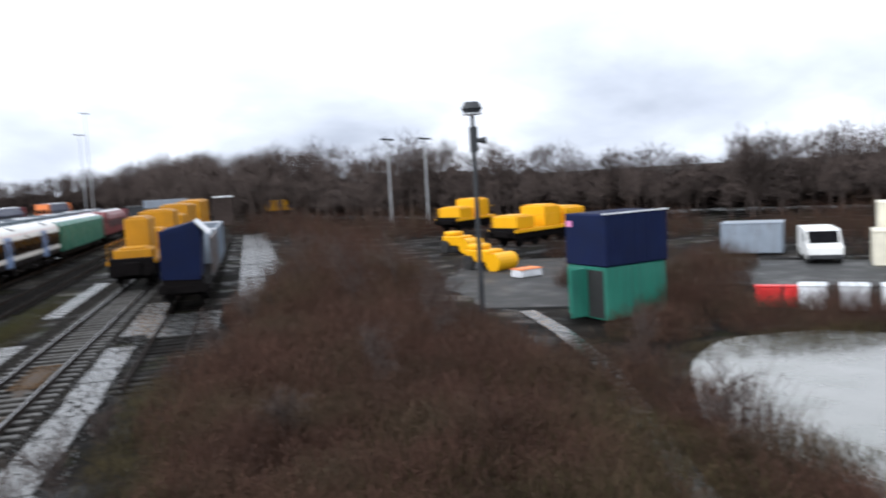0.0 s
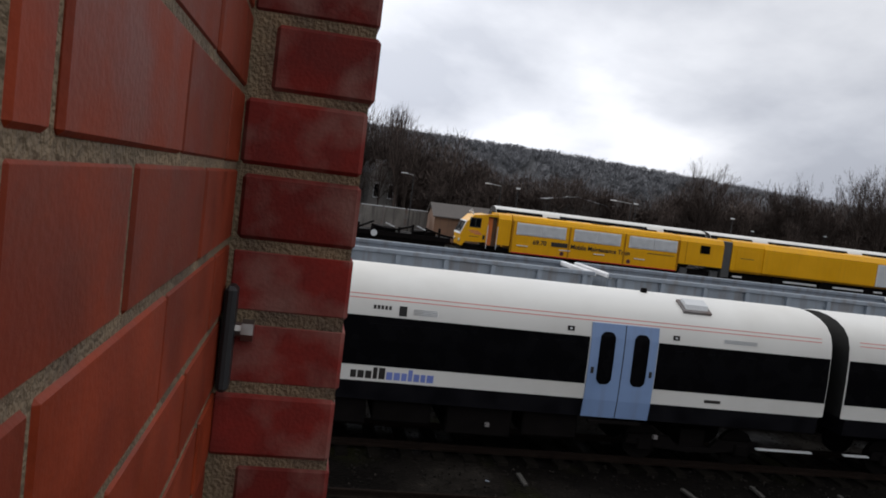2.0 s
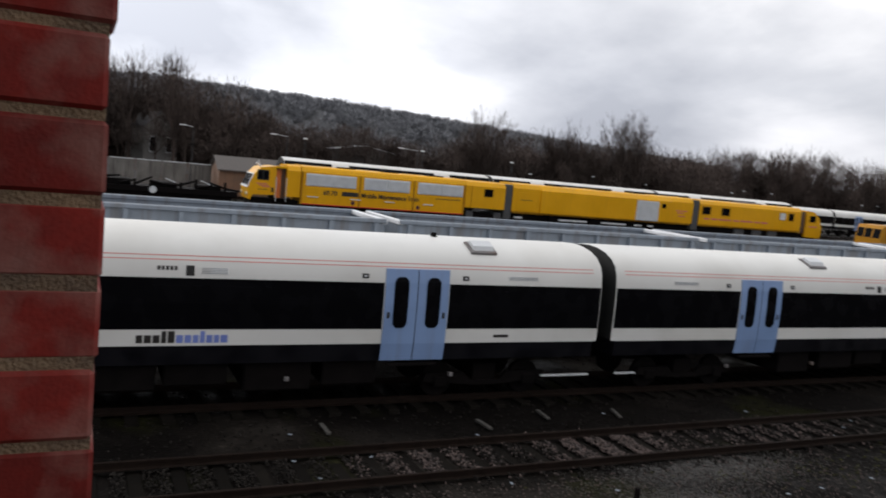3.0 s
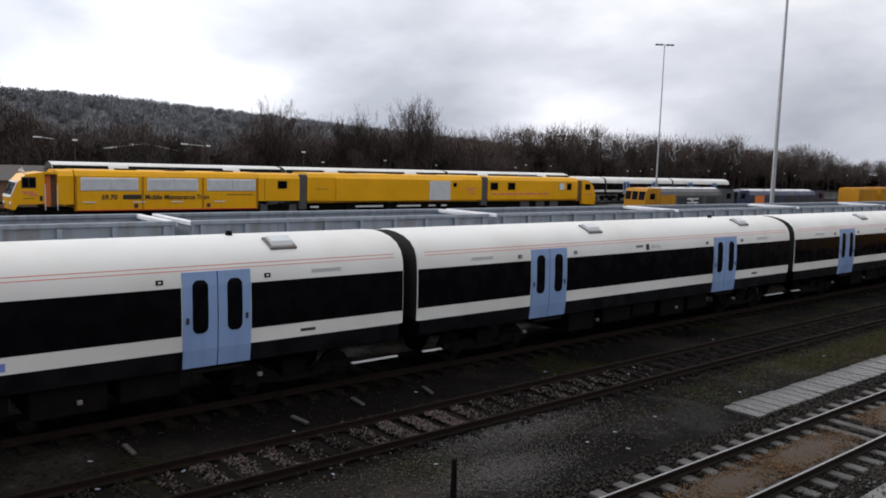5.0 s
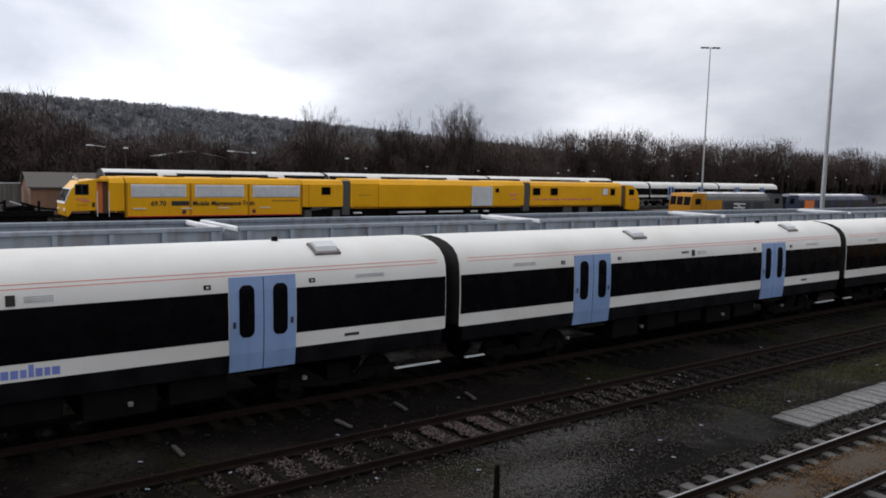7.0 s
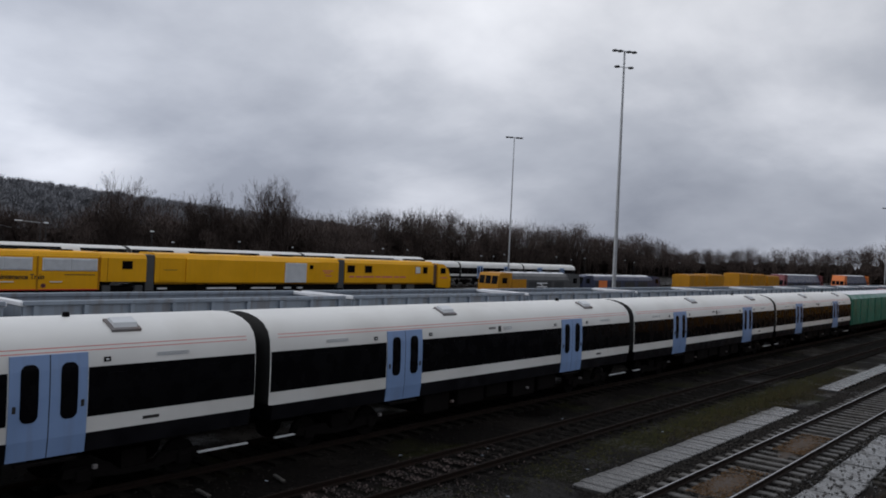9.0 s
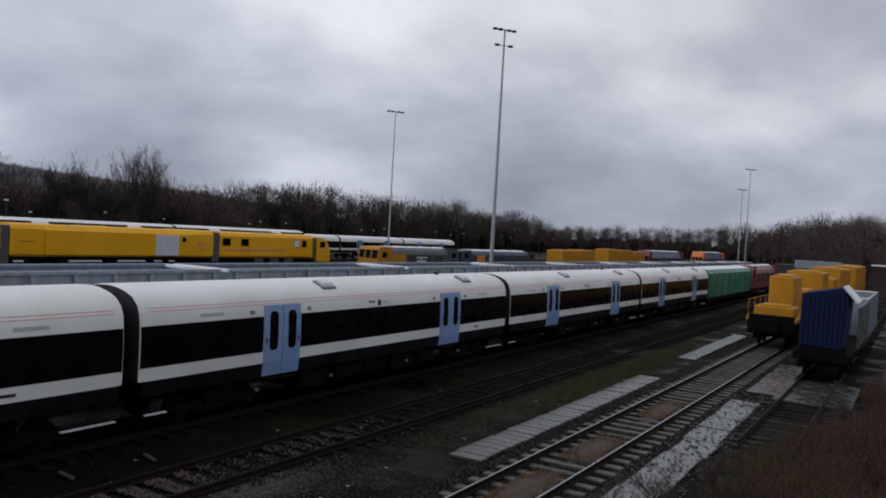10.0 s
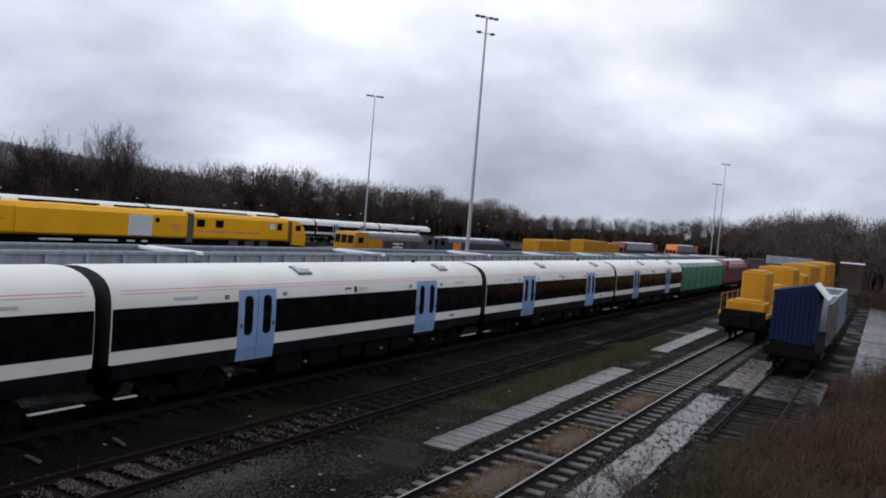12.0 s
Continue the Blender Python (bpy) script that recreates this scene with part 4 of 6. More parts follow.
# ---- grey open box wagons ----
def box_wagon(y0, L=10.85):
    e = thing("open_wagon", "empty grey steel open box wagon with ribbed sides", "wagon", -22.7, y0, 0, group="rake of grey open wagons")
    for s in (-1, 1):
        sd = part("side_panel", Build().box(s * 1.36 - 0.03, s * 1.36 + 0.03, 0.03, L - 0.03, 1.15, 3.80), GREYW, e)
        part("top_rail", Build().box(s * 1.38 - 0.09, s * 1.38 + 0.09, 0, L, 3.74, 3.86, 0.02), GREYW, sd, "pale grey top rail")
        part("waist_rail", Build().box(s * 1.40 - 0.03, s * 1.40 + 0.06, 0, L, 3.36, 3.44), GREYW, sd)
        rib = Build().box(s * 1.39, s * 1.50, -0.06, 0.06, 1.15, 3.74).mesh("rib", GREYW)
        for k in range(9):
            o = part("rib", rib, GREYW, sd)
            o.location.y = 0.3 + k * (L - 0.6) / 8
    for yy in (0.04, L - 0.04):
        en = part("end_panel", Build().box(-1.33, 1.33, yy - 0.03, yy + 0.03, 1.15, 3.72), GREYW, e)
        part("end_rail", Build().box(-1.42, 1.42, yy - 0.08, yy + 0.08, 3.72, 3.85, 0.02), TARPW, en, "scuffed pale end rail")
    part("wagon_floor", Build().box(-1.33, 1.33, 0.07, L - 0.07, 1.12, 1.22), GREYIN, e, "rusty inside floor")
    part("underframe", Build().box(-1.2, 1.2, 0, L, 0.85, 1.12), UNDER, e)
    gear(e, 1.9, 0.42, 1.9)
    gear(e, L - 1.9, 0.42, 1.9)
    return e


w0 = box_wagon(-14.0)
for k in range(1, 12):
    copy_thing(w0, pose(-22.7, -14.0 + 11.25 * k, 0))


# ---- brick pier ----
def brick_pier():
    """A wall end with a projecting outer leaf, laid in real courses."""
    e = thing("wall_south", "red brick wall end with a projecting outer leaf", "wall", 0, 0, 0, kind="structure")
    zb, c = 5.4085 - 0.0747 * 76, 0.0747
    core = Build().box(-1.843, -1.157, -2.49, 0.2478, zb, 7.6).box(-1.843, -1.7535, 0.24, 0.371, zb, 7.6)
    part("mortar_core", core, MORTAR, e, "sandy mortar behind the bricks")
    far = Build()
    rng = random.Random(5)

    def brick(x0, x1, y0, y1, k, own, m=BRICK):
        z0 = zb + k * c + 0.005
        j = [rng.uniform(-0.0035, 0.0025) for _ in range(4)]
        if own:
            k2 = 0.3 if m is BRICKLIT else 1.0
            part("brick", Build().box(x0 + j[0], x1 + j[1], y0 + j[2], y1 + j[3] * k2, z0, z0 + c - (0.007 if m is BRICKLIT else 0.009), 0.002 if m is BRICKLIT else 0.004), m, e)
        else:
            far.box(x0, x1, y0, y1, z0, z0 + c - 0.011)

    for k in range(int((7.5 - zb) / c)):
        z = zb + k * c
        own = 4.75 < z < 6.35
        odd = k % 2
        # the projecting leaf, seen end on
        ins = (0.249, 0.276, 0.247, 0.258, 0.251, 0.255)[k % 6] if own else 0.252
        brick(-1.853, -1.750, ins, 0.375, k, own)
        # the reveal, with its light put into the orange brick colour
        x = -1.745
        widths = (0.215, 0.215, 0.14) if odd else (0.102, 0.215, 0.215, 0.03)
        for w in widths:
            brick(x, min(x + w, -1.15), 0.14, 0.250, k, own, BRICKLIT)
            x += w + 0.008
        # outer and inner faces, further along
        y = 0.13 if odd else 0.02
        while y > -2.4:
            for xa in (-1.853, -1.252):
                far.box(xa, xa + 0.102, y - 0.215, y, z + 0.005, z + c - 0.006)
            y -= 0.225
    tagged(part("joined_bricks", far, BRICKJ, e), kind="stuff")


brick_pier()
b = thing("window_catch", "rusty iron catch with a bright bolt on the brickwork", "metal catch", -1.745, 0.258, 5.385)
part("catch_plate", Build().box(-0.006, 0.024, -0.006, 0.006, -0.048, 0.058, 0.004), DARKM, b)
part("bolt", Build().tube((0.0, 0.004, 0.012), (0.0, 0.016, 0.012), 0.008, 0.007, 8).tube((0, 0.012, 0.012), (0, 0.024, 0.012), 0.011, 0.011, 6), STEEL, b, "bright steel bolt")


# ---- yellow works train ----
def yellow_body(e, name, y0, y1, z0, z1, half=1.47, top=1.12, mat_=None, label=""):
    prof = [(-half, z0), (-half, z1 - 0.42), (-top - 0.12, z1 - 0.1), (-top + 0.1, z1), (top - 0.1, z1), (top + 0.12, z1 - 0.1), (half, z1 - 0.42), (half, z0)]
    return part(name, Build().prism(prof, y0, y1), mat_ or YELLOW, e, label)


def rect(e, name, y0, y1, z0, z1, x, material, label="", d=0.03):
    return part(name, Build().box(x - 0.02, x + d, y0, y1, z0, z1, 0.008), material, e, label)


def works_unit_front():
    e = thing("works_vehicle", "yellow maintenance train cab vehicle with workshop body", "works train", -61.3, 0, 0, group="yellow works train")
    nose = Build().side([(11.75, 1.55), (11.7, 2.35), (12.15, 3.45), (12.6, 3.95), (13.75, 4.12), (13.75, 1.95), (12.1, 1.9), (11.9, 1.55)], -1.4, 1.4)
    cab = part("cab", nose, YELLOW, e, "yellow sloping driving cab")
    part("windscreen", Build().side([(11.68, 2.4), (12.12, 3.46), (12.09, 3.48), (11.64, 2.4)], -1.25, 1.25), TARPW, cab, "pale windscreen surround")
    for s in (-1, 1):
        part("windscreen_glass", Build().side([(11.72, 2.58), (12.06, 3.38), (12.02, 3.4), (11.66, 2.58)], s * 0.58 - 0.48, s * 0.58 + 0.48), GLASS, cab)
        part("headlamp", Build().tube((s * 1.0, 11.62, 1.95), (s * 1.0, 11.75, 1.95), 0.13, 0.13, 12), LENS, cab)
    part("cab_window_frame", Build().box(1.38, 1.42, 12.32, 13.22, 3.02, 3.78, 0.01), SEAL, cab)
    for a, c in ((12.38, 12.72), (12.82, 13.16)):
        rect(cab, "cab_window", a, c, 3.1, 3.7, 1.41, GLASS, "dark cab side window")
    for a, c, z in ((12.3, 13.1, 2.72), (12.45, 13.25, 2.6), (12.75, 13.35, 2.5)):
        rect(cab, "cab_marking", a, c, z, z + 0.07, 1.4, REDL, "red flash of lettering", 0.012)
    rect(cab, "marking_bar", 12.4, 13.1, 2.3, 2.34, 1.4, BLACKT, "dark bar of lettering", 0.012)
    rect(cab, "grille", 13.42, 13.62, 2.15, 2.5, 1.4, SEAL, "small dark vent", 0.012)
    part("roof_horn", Build().tube((0.7, 12.7, 4.0), (0.7, 12.35, 4.25), 0.05, 0.1, 8).tube((0.4, 12.75, 4.0), (0.4, 12.55, 4.42), 0.03, 0.03, 6), TARPW, cab)
    part("entrance", Build().box(-1.2, 1.0, 13.75, 14.55, 1.55, 4.05), TIMBER, e, "recessed open entrance")
    part("entrance_floor", Build().box(1.0, 1.42, 13.75, 14.55, 1.6, 1.72), UNDER, e)
    part("entrance_head", Build().box(1.0, 1.42, 13.75, 14.55, 3.98, 4.15), YELLOW, e)
    part("inner_door", Build().box(1.0, 1.04, 13.82, 14.2, 1.75, 3.9), ORANGE, e, "orange inner door")
    for z in (1.05, 1.35, 1.65):
        part("step", Build().box(1.2, 1.5, 13.9, 14.45, z, z + 0.05), UNDER, e)
    for y in (13.76, 14.54):
        part("handrail", Build().tube((1.46, y, 1.5), (1.46, y, 3.3), 0.03, 0.03, 6), TARPW, e, "pale upright handrail")
    yellow_body(e, "front_body", 14.55, 15.6, 1.9, 4.3)
    yellow_body(e, "workshop_body", 15.66, 29.58, 1.42, 4.34, 1.52, 1.2, label="long yellow workshop body with shuttered windows")
    for y in (15.72, 20.35, 24.95, 29.5):
        rect(e, "body_post", y - 0.06, y + 0.06, 1.42, 3.9, 1.52, YELLOWD, d=0.05)
    rect(e, "lower_sill", 15.7, 29.5, 1.42, 1.5, 1.53, REDB, "thin red sill line", 0.02)
    part("cant_rail", Build().box(1.3, 1.44, 15.7, 29.5, 4.0, 4.06), YELLOWD, e)
    for a, c in ((16.1, 19.95), (20.75, 24.5), (25.35, 29.3)):
        rect(e, "window_frame", a - 0.07, c + 0.07, 2.86, 3.8, 1.52, TARPW, "pale shutter surround")
        for k in range(2):
            w = (c - a) / 2
            sh = rect(e, "shutter", a + k * w + 0.03, a + (k + 1) * w - 0.03, 2.92, 3.74, 1.55, SHUT, "pale closed window shutter")
            for q in range(6):
                part("slat", Build().box(1.58, 1.6, a + k * w + 0.06, a + (k + 1) * w - 0.06, 2.95 + q * 0.132, 3.04 + q * 0.132), SHUT, sh)
    for y in (16.6, 20.05, 22.9, 26.3):
        rect(e, "grab_rail", y - 0.45, y + 0.45, 2.0, 2.07, 1.55, TARPW, "pale grab rail")
    for y in (19.85, 25.4):
        part("red_disc", Build().tube((1.52, y, 1.76), (1.55, y, 1.76), 0.17, 0.17, 14), MAROON, e)
        part("disc_hub", Build().tube((1.55, y, 1.76), (1.565, y, 1.76), 0.07, 0.07, 10), BLACKT, e)
    rect(e, "maker_plate", 18.92, 20.25, 2.24, 2.58, 1.535, BLACKT, "dark bar of lettering", 0.012)
    letters("69.70", 0.50, BLACKT, e, Matrix.Translation((1.55, 17.42, 2.24)) @ ON_SIDE)
    letters("Mobile Maintenance Train", 0.50, BLACKT, e, Matrix.Translation((1.55, 20.5, 2.24)) @ ON_SIDE @ Matrix.Diagonal((0.94, 1, 1, 1)))
    rect(e, "small_print", 26.9, 29.2, 2.55, 2.6, 1.535, BLACKT, "thin dark bar of lettering", 0.012)
    yellow_body(e, "rear_body", 29.66, 33.45, 2.05, 4.3)
    rect(e, "rear_door_line", 30.2, 30.24, 2.1, 3.9, 1.47, YELLOWD)
    rect(e, "window", 31.4, 32.25, 3.05, 3.7, 1.47, GLASS, "small dark square window")
    part("underframe", Build().box(-1.1, 1.1, 11.9, 33.4, 0.85, 1.6), UNDER, e)
    for y in (29.9, 32.6):
        part("equipment_case", Build().box(-1.3, 1.3, y, y + 0.7, 0.95, 1.75, 0.05), LOCOG, e, "dusty grey underfloor case")
    gear(e, 13.6, 0.46, 2.0)
    gear(e, 31.4, 0.46, 2.0)
    buffers(e, 11.8, -1)
    for y in (18.9, 22.6, 26.6):
        part("roof_vent", Build().box(-0.5, 0.6, y, y + 1.3, 4.32, 4.44, 0.04), UNDER, e, "low dark roof vent")
    part("gangway", Build().box(-1.4, 1.4, 33.45, 34.2, 1.3, 4.25, 0.05), LOCOG, e, "grey concertina gangway")


def works_unit_mid():
    e = thing("works_vehicle", "plain yellow enclosed middle vehicle with a pale roller door", "works train", -61.3, 0, 0, group="yellow works train")
    yellow_body(e, "body", 34.2, 54.3, 2.0, 4.42)
    part("raised_side", Build().prism([(1.40, 2.0), (1.58, 2.0), (1.58, 3.95), (1.25, 4.3), (1.1, 4.3)], 37.0, 51.6), YELLOW, e, "bulged yellow side panel")
    rect(e, "end_panel", 34.6, 36.5, 2.1, 3.7, 1.47, YELLOW, d=0.025)
    rect(e, "panel_print", 35.0, 36.2, 3.0, 3.05, 1.495, BLACKT, "thin dark bar of lettering", 0.008)
    d = rect(e, "roller_door", 47.5, 49.9, 2.0, 3.78, 1.58, SHUT, "pale roller shutter door", 0.05)
    rect(d, "door_frame", 47.42, 49.98, 3.74, 3.86, 1.58, TARPW, d=0.07)
    for a in (47.42, 49.86):
        rect(d, "door_frame", a, a + 0.12, 2.0, 3.74, 1.58, TARPW, d=0.07)
    for q in range(9):
        part("slat", Build().box(1.62, 1.65, 47.6, 49.8, 2.06 + q * 0.19, 2.2 + q * 0.19), SHUT, d)
    rect(e, "window", 50.4, 50.85, 3.3, 3.7, 1.58, GLASS, "small dark window")
    for z, a, c in ((3.1, 52.2, 53.6), (2.9, 52.4, 53.2), (2.6, 52.6, 53.4)):
        rect(e, "marking", a, c, z, z + 0.1, 1.47, REDL, "red bar of lettering", 0.012)
    part("underframe", Build().box(-1.0, 1.0, 34.3, 54.2, 1.0, 1.98), UNDER, e)
    part("sole_bar", Build().box(1.2, 1.34, 34.3, 54.2, 1.84, 2.0), YELLOWD, e)
    for a, c in ((34.6, 35.4), (39.2, 42.2), (43.8, 46.6), (47.6, 48.4), (49.2, 49.8)):
        part("frame_strut", Build().box(1.2, 1.36, a, c, 1.42, 1.56), TARPW, e, "pale pipe and valve gear")
    for y in (38.2, 42.6, 46.8):
        part("equipment_case", Build().box(-1.2, 1.25, y, y + 1.0, 0.95, 1.8, 0.05), UNDER, e)
    gear(e, 36.3, 0.46, 2.0)
    gear(e, 51.8, 0.46, 2.0)
    part("gangway", Build().box(-1.4, 1.4, 54.3, 55.15, 1.4, 4.3, 0.05), LOCOG, e, "grey concertina gangway")
    for y in (38.5, 43.6, 47.8):
        part("roof_vent", Build().box(-0.5, 0.7, y, y + 1.2, 4.4, 4.52, 0.04), UNDER, e, "low dark roof vent")


def works_unit_rear():
    e = thing("works_vehicle", "yellow end vehicle with small windows and driving cab", "works train", -61.3, 0, 0, group="yellow works train")
    yellow_body(e, "body", 55.15, 69.0, 2.0, 4.4)
    for a, c in ((55.5, 56.5), (58.0, 59.0), (65.9, 66.7), (67.2, 67.9)):
        pale = a == 65.9
        f = rect(e, "window_frame", a - 0.05, c + 0.05, 3.0, 3.8, 1.47, YELLOWD)
        rect(f, "window", a, c, 3.05, 3.75, 1.49, SHUT if pale else GLASS, "pale closed shutter" if pale else "small dark window")
    for k in range(9):
        rect(e, "marking", 55.8 + k * 0.95, 56.5 + k * 0.95 + 0.12 * (k % 3), 2.52, 2.68, 1.47, REDL, "red bar of lettering", 0.012)
    part("entrance", Build().box(-1.2, 1.2, 69.0, 69.9, 1.8, 4.1), TIMBER, e, "recessed open entrance")
    for y in (69.02, 69.86):
        part("handrail", Build().tube((1.42, y, 1.7), (1.42, y, 3.4), 0.03, 0.03, 6), YELLOW, e)
    cabp = Build().side([(69.9, 1.45), (69.9, 4.2), (71.0, 4.1), (71.85, 3.5), (72.3, 2.45), (72.3, 1.5), (72.0, 1.35)], -1.38, 1.38)
    cab = part("cab", cabp, YELLOW, e, "yellow sloping driving cab")
    rect(cab, "cab_window", 70.4, 71.3, 3.05, 3.7, 1.38, GLASS, "dark cab side window")
    rect(cab, "cab_marking", 70.4, 71.6, 2.5, 2.62, 1.38, REDL, "red flash of lettering", 0.012)
    part("underframe", Build().box(-1.1, 1.1, 55.2, 72.0, 1.0, 1.98), UNDER, e)
    part("sole_bar", Build().box(1.2, 1.34, 55.2, 69.0, 1.84, 2.0), YELLOWD, e)
    for y in (60.2, 62.6, 64.8):
        part("equipment_case", Build().box(-1.2, 1.25, y, y + 1.3, 1.0, 1.8, 0.05), LOCOG, e, "dusty grey underfloor case")
    gear(e, 57.6, 0.46, 2.0)
    gear(e, 69.6, 0.46, 2.0)
    buffers(e, 72.2, 1)
    part("roof_vent", Build().box(-0.5, 0.7, 61.2, 64.0, 4.38, 4.5, 0.04), GREYIN, e, "low rusty roof vent")


works_unit_front()
works_unit_mid()
works_unit_rear()


# ---- locomotives and works wagons ----
def locomotive(name, label, x, y0, L, body, cabm, roofm, zt=3.85, logo=False, nose=2.6, rear=None, rake=1.0, front=None):
    e = thing(name, label, "locomotive", x, y0, 0)
    prof = [(-1.35, 1.15), (-1.35, 2.9), (-1.2, 3.3), (-0.8, zt - 0.12), (0, zt), (0.8, zt - 0.12), (1.2, 3.3), (1.35, 2.9), (1.35, 1.15)]
    part("body", Build().prism(prof, nose, L - nose), body, e)
    if front:
        part("front_panel", Build().box(1.352, 1.365, nose, front, 1.2, 2.95), cabm, e)
    part("roof", Build().prism([(-0.8, zt - 0.14), (-0.4, zt + 0.02), (0.4, zt + 0.02), (0.8, zt - 0.14)], nose + 0.2, L - nose - 0.2), roofm, e, "pale weathered roof")
    for a, c, d in ((0.0, nose, 1), (L, L - nose, -1)):
        cb = Build().side([(a, 1.15), (a, 2.35), (a + d * 0.45 * rake, 3.3), (a + d * 0.9 * rake, zt - 0.12), (c, zt - 0.06), (c, 1.15)], -1.33, 1.33)
        cm = cabm if d > 0 else (rear or cabm)
        cab = part("cab", cb, cm, e)
        part("windscreen", Build().side([(a + d * 0.03, 2.42), (a + d * 0.42 * rake, 3.27), (a + d * 0.42 * rake - d * 0.05, 3.3), (a - d * 0.03, 2.42)], -1.2, 1.2), GLASS, cab)
        for s in (-0.42, 0.42):
            part('screen_pillar', Build().side([(a - d * 0.03, 2.42), (a + d * 0.42 * rake - d * 0.05, 3.3), (a + d * 0.42 * rake - d * 0.08, 3.3), (a - d * 0.06, 2.42)], s - 0.05, s + 0.05), cm, cab)
        part("cab_window", Build().box(1.32, 1.345, min(a + d * 0.8, a + d * 1.7), max(a + d * 0.8, a + d * 1.7), 2.5, 3.1), GLASS, cab)
        part("door", Build().box(1.33, 1.35, min(a + d * 1.85, a + d * 2.4), max(a + d * 1.85, a + d * 2.4), 1.3, 3.1), cm, cab)
        for s in (-0.8, 0.8):
            part("headlamp", Build().tube((s, a - d * 0.05, 1.6), (s, a + d * 0.02, 1.6), 0.13, 0.13, 10), LENS, cab)
        buffers(e, a, -d)
    for k in range(4):
        y = nose + 0.6 + k * (L - 2 * nose - 1.2) / 4
        part("side_grille", Build().box(1.34, 1.362, y, y + (L - 2 * nose) / 6, 1.9, 2.7), DARKM, e)
        part("roof_fan", Build().tube((0, y + 0.6, zt), (0, y + 0.6, zt + 0.12), 0.45, 0.42, 14), DARKM, e)
    if logo:
        for z, d in ((2.05, 1), (2.45, -1)):
            part("arrow_mark", Build().box(1.36, 1.372, L * 0.5 - 1.1, L * 0.5 + 1.1, z, z + 0.14), TARPW, e, "white symbol bar")
        part("arrow_mark", Build().side([(L * 0.5 - 0.75, 2.6), (L * 0.5 - 0.5, 2.6), (L * 0.5 + 0.75, 1.95), (L * 0.5 + 0.5, 1.95)], 1.36, 1.374), TARPW, e, "white symbol bar")
    part("underframe", Build().box(-1.2, 1.2, 0.3, L - 0.3, 0.7, 1.16), UNDER, e)
    gear(e, 3.2, 0.5, 2.6)
    gear(e, L - 3.2, 0.5, 2.6)
    return e


locomotive("locomotive", "grey locomotive with yellow cab and white side symbol", -51.5, 68.4, 17.3, LOCOG, YELLOWD, TARPW, 3.72, True, rear=LOCOG, rake=0.4, front=5.4)
dark_loco = locomotive("locomotive", "dark blue locomotive with orange side panel and pale roof", -51.5, 86.4, 22.4, LOCOB, LOCOB, TARPW, 3.55, rear=LOCOB, rake=0.7)
part("orange_panel", Build().box(1.34, 1.372, 4.0, 6.2, 1.3, 2.85), ORANGE, dark_loco, "orange bodyside panel")
locomotive("locomotive", "maroon locomotive behind the green vehicle", -18.37, 96.0, 19.5, MAROON, MAROON, TARPW, 3.85)


def green_van():
    e = thing("green_vehicle", "green panelled bogie van coupled behind the coaches", "wagon", -18.37, 73.9)
    L = 21.0
    part("body", Build().prism([(-1.38, 1.0), (-1.38, 3.2), (-1.1, 3.55), (0, 3.75), (1.1, 3.55), (1.38, 3.2), (1.38, 1.0)], 0, L), GREENP, e)
    part("roof", Build().prism([(-1.12, 3.56), (0, 3.79), (1.12, 3.56), (0, 3.72)], 0, L), TARPW, e, "pale grey roof")
    for k in range(8):
        part("panel_rib", Build().box(1.37, 1.43, 0.4 + k * 2.85, 0.5 + k * 2.85, 1.1, 3.2), GREENP, e)
    part("underframe", Build().box(-1.2, 1.2, 0.2, L - 0.2, 0.6, 1.0), UNDER, e)
    gear(e, 3)
    gear(e, L - 3)


green_van()


def machine_wagon(x, y0, L, boxes, label, deck=1.35, m=None, turn=0.0):
    """A low works wagon with yellow machine housings: boxes of (y0, y1, z1, half width)."""
    m = m or YELLOWD
    e = thing("machine_wagon", label, "works wagon", x, y0, 0, turn)
    part("deck", Build().box(-1.4, 1.4, 0, L, deck - 0.25, deck, 0.03), m, e)
    part("end_gear", Build().box(-1.25, 1.25, -0.06, 0.5, deck - 0.3, deck + 0.12, 0.04).box(-0.5, 0.5, -0.25, 0.1, 0.8, deck - 0.1, 0.04), UNDER, e, "greasy black coupling gear")
    part("headstock", Build().box(-1.3, 1.3, -0.1, 0.06, 0.75, deck - 0.2, 0.02), UNDER, e)
    part("underframe", Build().box(-1.15, 1.15, 0.2, L - 0.2, 0.65, deck - 0.25), UNDER, e)
    for a, c, zt, hw in boxes:
        h = part("machine_housing", Build().box(-hw, hw, a, c, deck, zt, 0.06), m, e)
        n = max(1, int((c - a) / 0.9))
        for k in range(n):
            w = (c - a) / n
            part("panel_door", Build().box(hw - 0.01, hw + 0.02, a + k * w + 0.06, a + (k + 1) * w - 0.06, deck + 0.12, zt - 0.15), m, h)
        part("roof_cap", Build().box(-hw * 0.7, hw * 0.7, a + 0.15, c - 0.15, zt, zt + 0.1, 0.03), m, h)
    for s in (-1, 1):
        for k in range(int(L / 2)):
            part("stanchion", Build().tube((s * 1.36, 0.4 + 2 * k, deck), (s * 1.36, 0.4 + 2 * k, deck + 0.95), 0.02, 0.02, 6), m, e)
        part("guard_rail", Build().tube((s * 1.36, 0.3, deck + 0.95), (s * 1.36, L - 0.3, deck + 0.95), 0.02, 0.02, 6), m, e)
    gear(e, 2.0, 0.44, 1.9)
    gear(e, L - 2.0, 0.44, 1.9)
    buffers(e, -0.1, -1)
    return e


